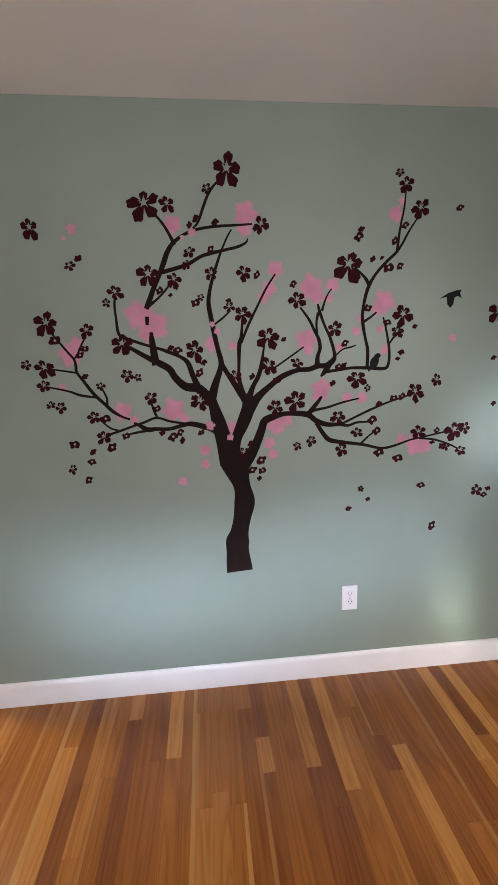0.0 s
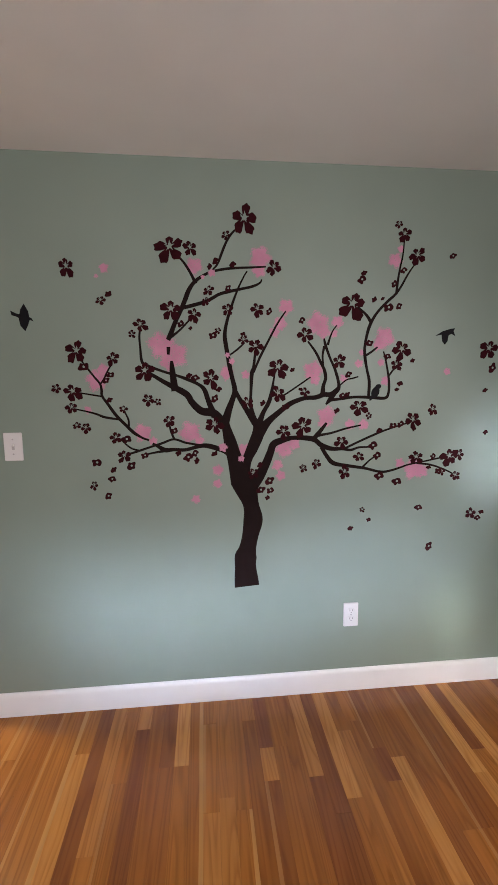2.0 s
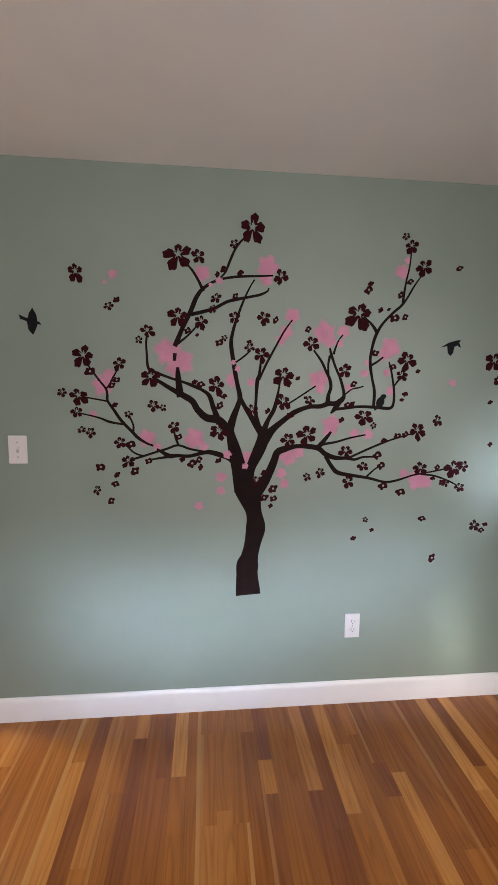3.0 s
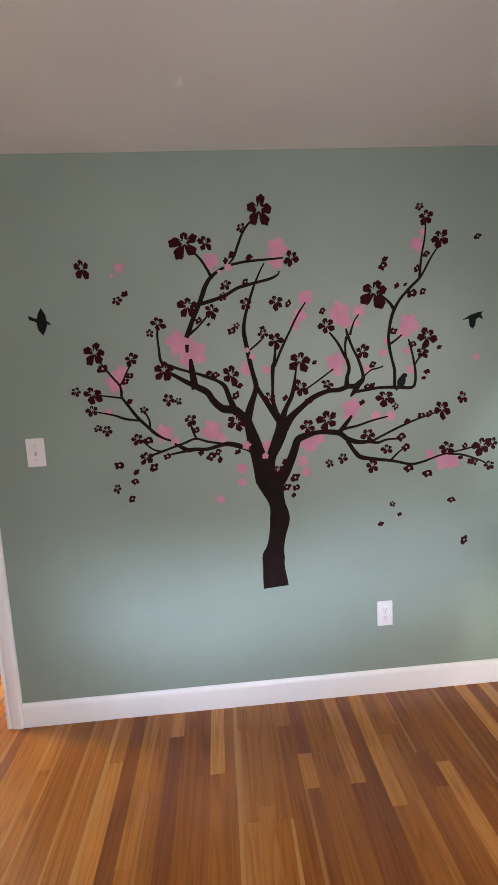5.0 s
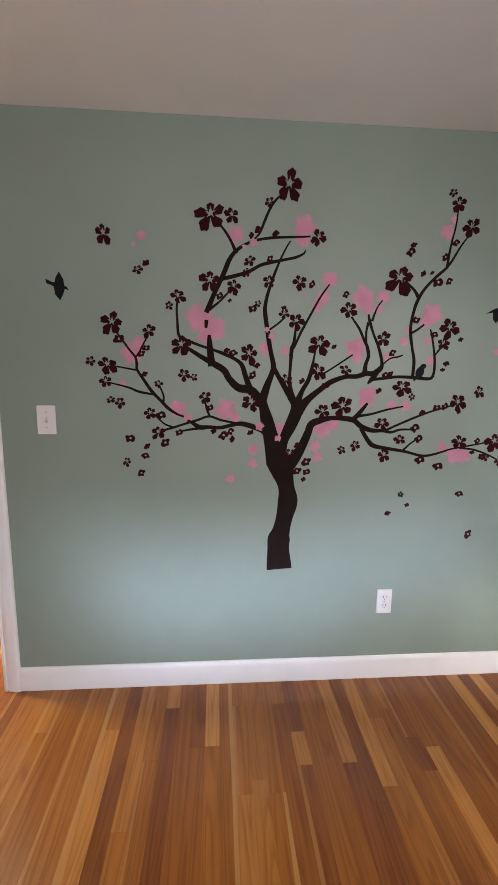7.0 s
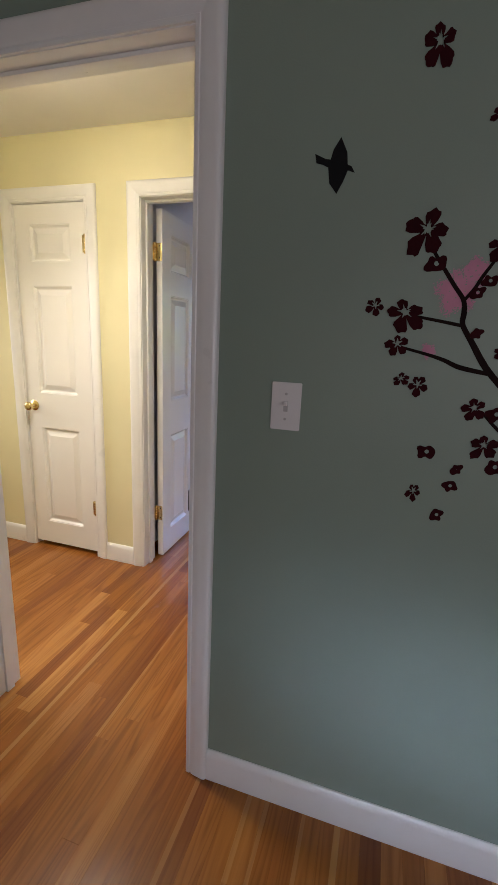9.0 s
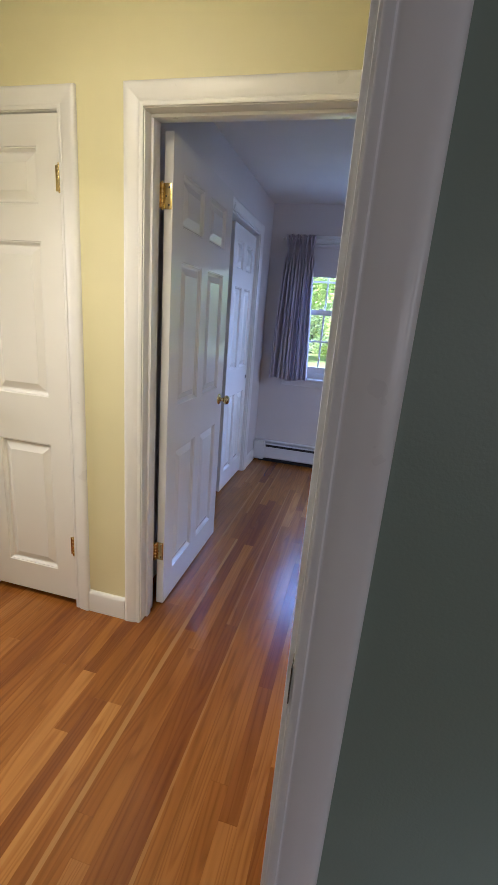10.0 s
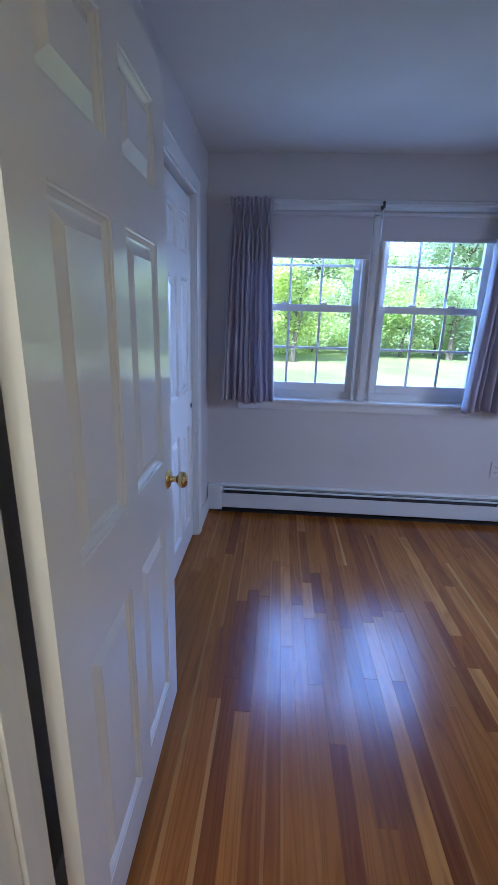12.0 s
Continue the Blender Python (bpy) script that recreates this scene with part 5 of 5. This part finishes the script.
def limb_tube(bm, path, r0, r1, n=8):
    rings = []
    for i, c in enumerate(path):
        d = (path[min(i + 1, len(path) - 1)] - path[max(i - 1, 0)]).normalized()
        s = d.orthogonal().normalized()
        t = d.cross(s)
        r = r0 + (r1 - r0) * i / (len(path) - 1)
        rings.append([bm.verts.new(c + (s * math.cos(2 * math.pi * k / n) + t * math.sin(2 * math.pi * k / n)) * r) for k in range(n)])
    for a, b in zip(rings, rings[1:]):
        for k in range(n):
            bm.faces.new((a[k], a[(k + 1) % n], b[(k + 1) % n], b[k]))


def tree(x, y, height, spread, low, mat, seed, count, label, name="tree"):
    """Tapered trunk, limbs and a crown of many small leaf clumps with gaps."""
    r = random.Random(seed)
    e = tagged(empty(name, x, y, GROUND_Z), label, "tree" if name == "tree" else "shrub", "trees and shrubs behind the lawn")
    wood = bmesh.new()
    tips = []
    top = Vector((r.uniform(-0.3, 0.3), r.uniform(-0.3, 0.3), height * 0.8))
    limb_tube(wood, [Vector((0, 0, -0.1)), Vector((0.05, 0.02, height * 0.2)), top * 0.5 + Vector((r.uniform(-.2, .2), 0, 0)), top], height * 0.028, height * 0.008)
    for i in range(16):
        h = r.uniform(low, 0.85) * height
        a = r.uniform(0, 6.28)
        base = top * (h / (height * 0.8)) if h < height * 0.8 else top * 0.9
        reach = spread * r.uniform(0.5, 1.0) * (1 - 0.55 * max(0, h / height - 0.45))
        tip = base + Vector((math.cos(a) * reach, math.sin(a) * reach, r.uniform(0.0, 0.25) * height * 0.6))
        limb_tube(wood, [base, base.lerp(tip, 0.5) + Vector((0, 0, 0.05 * height)), tip], height * 0.009, 0.01, 5)
        tips += [tip, base.lerp(tip, 0.7), base.lerp(tip, 0.45)]
    part("trunk", wood, BARK, e)
    verts, faces = [], []
    clumps = [(t + Vector((r.gauss(0, .35), r.gauss(0, .35), r.gauss(0, .3))) * spread * 0.3, spread * r.uniform(0.14, 0.3)) for t in tips for _ in range(3)]
    s = 0.040 * spread ** 0.5
    for i in range(count):
        c, cr = clumps[r.randrange(len(clumps))]
        p = c + Vector((r.gauss(0, 0.55), r.gauss(0, 0.55), r.gauss(0, 0.42))) * cr
        if p.z < 0.1:
            continue
        u = Vector((r.gauss(0, 1), r.gauss(0, 1), r.gauss(0, 0.5))).normalized()
        w = u.orthogonal().normalized()
        q = s * r.uniform(0.7, 1.6)
        k = len(verts)
        verts += [p - u * q, p + w * q * 0.55, p + u * q, p - w * q * 0.55]
        faces.append((k, k + 1, k + 2, k + 3))
    me = bpy.data.meshes.new("crown")
    me.from_pydata(verts, [], faces)
    me.materials.append(mat)
    c = new("crown", me)
    c.parent = e
    return e


def wood_edge():
    """Trees and shrubs along the far side of the lawn."""
    kinds = ("broad green leafy tree at the lawn's edge", "yellow-green young tree on the lawn", "blue-green leafy tree behind the lawn")
    r = random.Random(5)
    for x, y, h, sp, low, mi in ((-4.6, 21.0, 6.2, 2.6, 0.16, 0), (-0.6, 20.5, 5.0, 2.2, 0.22, 1), (-9.5, 24.0, 8.0, 3.2, 0.1, 1), (3.3, 25.0, 6.4, 2.8, 0.1, 0), (7.5, 24.0, 7.0, 3.0, 0.1, 2), (11.5, 26.0, 8.5, 3.4, 0.1, 0), (-14.0, 26.0, 9.0, 3.6, 0.1, 0), (0.8, 30.0, 7.6, 3.4, 0.1, 2), (-5.5, 30.0, 9.5, 4.0, 0.1, 2), (15.5, 29.0, 10.0, 4.2, 0.1, 1), (-20.0, 29.0, 10.0, 4.2, 0.1, 2)):
        tree(x, y, h, sp, low, LEAF[mi], int(100 + x * 7), 15000, kinds[mi])
    for i in range(11):
        tree(-22 + i * 4.3, 34.0 + 2.0 * math.sin(i * 1.7), 6.2 + 1.6 * math.sin(i * 2.3), 4.0, 0.06, LEAF[(2, 0, 1, 0)[i % 4]], 300 + i, 8500, kinds[(2, 0, 1, 0)[i % 4]])
    for i in range(18):
        tree(-20 + i * 2.3, 26.5 + 1.6 * math.sin(i * 2.1), 2.8 + 0.7 * math.sin(i * 1.3), 1.9, 0.02, LEAF[(0, 2, 1)[i % 3]], 90 + i, 6500, "dense green shrub along the lawn's edge", "shrub")


wood_edge()

# ---- floor ----
PITCH = 0.057
tagged(part("floor", boxes((-3.5, 1.75, -3.6, YB, -0.05, -0.003)), SUB), "dark joints under the varnished strip floor", "floor", kind="structure")
floor_ob = bpy.data.objects["floor"]
prng = random.Random(7)
shared = {}


X0 = -3.539
# boards that stand out: left edge, near end, far end, wood
ODD = [
    (0.168, -2.4, 1.0, "sap"), (0.111, -0.33, 0.0, "pale"), (0.339, -2.0, -0.53, "sap"), (0.453, -0.46, -0.30, "pale"),
    (0.453, -0.30, 0.0, "dark"), (0.738, -0.54, 0.0, "pale"), (0.681, -0.60, 0.0, "dark"), (0.909, -0.52, -0.34, "dark"),
    (0.966, -1.6, -0.38, "pale"), (1.365, -0.9, 0.0, "pale"), (1.308, -0.42, 0.0, "dark"), (1.251, -0.48, 0.0, "pale"),
    (1.251, -1.5, -0.48, "pale"), (-0.345, -1.2, 0.2, "sap"), (-0.288, -1.4, -0.27, "pale"),
    (0.624, -0.9, -0.45, "dark"), (-1.428, -0.9, 2.02, "sap"),
]
ODD_FURTHER = [
    (-0.855, 2.45, 3.7, "dark"), (-0.972, 0.9, 1.87, "dark"), (-0.744, 0.9, 2.51, "pale"), (-0.687, 1.2, 2.17, "dark"),
    (-0.972, 2.53, 2.91, "dark"), (-1.029, 2.5, 2.80, "pale"), (-1.314, 1.96, 2.69, "dark"), (-1.371, 2.10, 2.60, "dark"),
    (-0.402, 2.27, 2.68, "dark"), (-0.345, 1.5, 2.26, "pale"), (-0.687, 2.55, 2.90, "dark"), (-0.345, 2.46, 3.4, "pale"),
    (-1.656, 0.1, 0.75, "pale"), (-1.485, 0.0, 0.67, "pale"), (-1.599, -0.4, 0.5, "pale"), (-1.143, 2.3, 2.95, "pale"),
    (-0.801, 3.0, 3.7, "sap"), (-0.174, 1.9, 3.1, "sap"),
]
WOODS = {"": OAK, "pale": OAK_PALE, "dark": OAK_DARK, "sap": OAK_SAP}
odd = collections.defaultdict(list)
for ox, oy0, oy1, wood in ODD + ODD_FURTHER:
    odd[round((ox - X0) / PITCH)].append((round(oy0 / 0.05), round(oy1 / 0.05), wood))


def plank_mesh(n, wood=""):
    """A board n times five centimetres long, with eased edges."""
    if (n, wood) not in shared:
        L, w = n * 0.05 - 0.0004, PITCH - 0.0002
        me = bpy.data.meshes.new("plank")
        b = 0.0003
        v = [(0, 0, -0.012), (w, 0, -0.012), (w, L, -0.012), (0, L, -0.012), (0, 0, -b), (w, 0, -b), (w, L, -b), (0, L, -b), (b, b, 0), (w - b, b, 0), (w - b, L - b, 0), (b, L - b, 0)]
        f = [(8, 9, 10, 11)] + [(i, (i + 1) % 4, 4 + (i + 1) % 4, 4 + i) for i in range(4)] + [(4 + i, 4 + (i + 1) % 4, 8 + (i + 1) % 4, 8 + i) for i in range(4)]
        me.from_pydata(v, [], f)
        me.materials.append(WOODS[wood])
        shared[n, wood] = me
    return shared[n, wood]


def board_run(a, b):
    """Plain boards of uneven lengths between two joints, in steps of five centimetres."""
    while b - a > 0:
        n = prng.choice((8, 12, 16, 20, 25, 30, 36, 42, 50))
        n = b - a if b - a < n + 6 else n
        yield a, a + n, ""
        a += n


rest_v, rest_f = [], []
made = 0
END = round(YB / 0.05)
for row in range(int((1.75 - X0) / PITCH)):
    x = X0 + row * PITCH
    at = -72 - prng.choice(range(0, 12))
    boards = []
    for a, b, wood in sorted(odd[row]):
        boards += [*board_run(at, a), (a, b, wood)]
        at = b
    boards += board_run(at, END)
    for a, b, wood in boards:
        y, y1 = a * 0.05, b * 0.05
        if wood or (-1.62 < x < 1.2 and y1 > -1.2 and made < 262):
            ob = new("plank", plank_mesh(b - a, wood))
            ob.parent, ob.location = floor_ob, (x, y, 0)
            made += not wood
        else:
            k = len(rest_v)
            me = plank_mesh(b - a)
            rest_v += [(v.co.x + x, v.co.y + y, v.co.z) for v in me.vertices]
            rest_f += [tuple(k + i for i in p.vertices) for p in me.polygons]
me = bpy.data.meshes.new("plank_rest")
me.from_pydata(rest_v, [], rest_f)
me.materials.append(OAK)
pr = new("plank_rest", me)
pr.parent = floor_ob
tagged(pr, "further boards of the strip floor", kind="stuff")
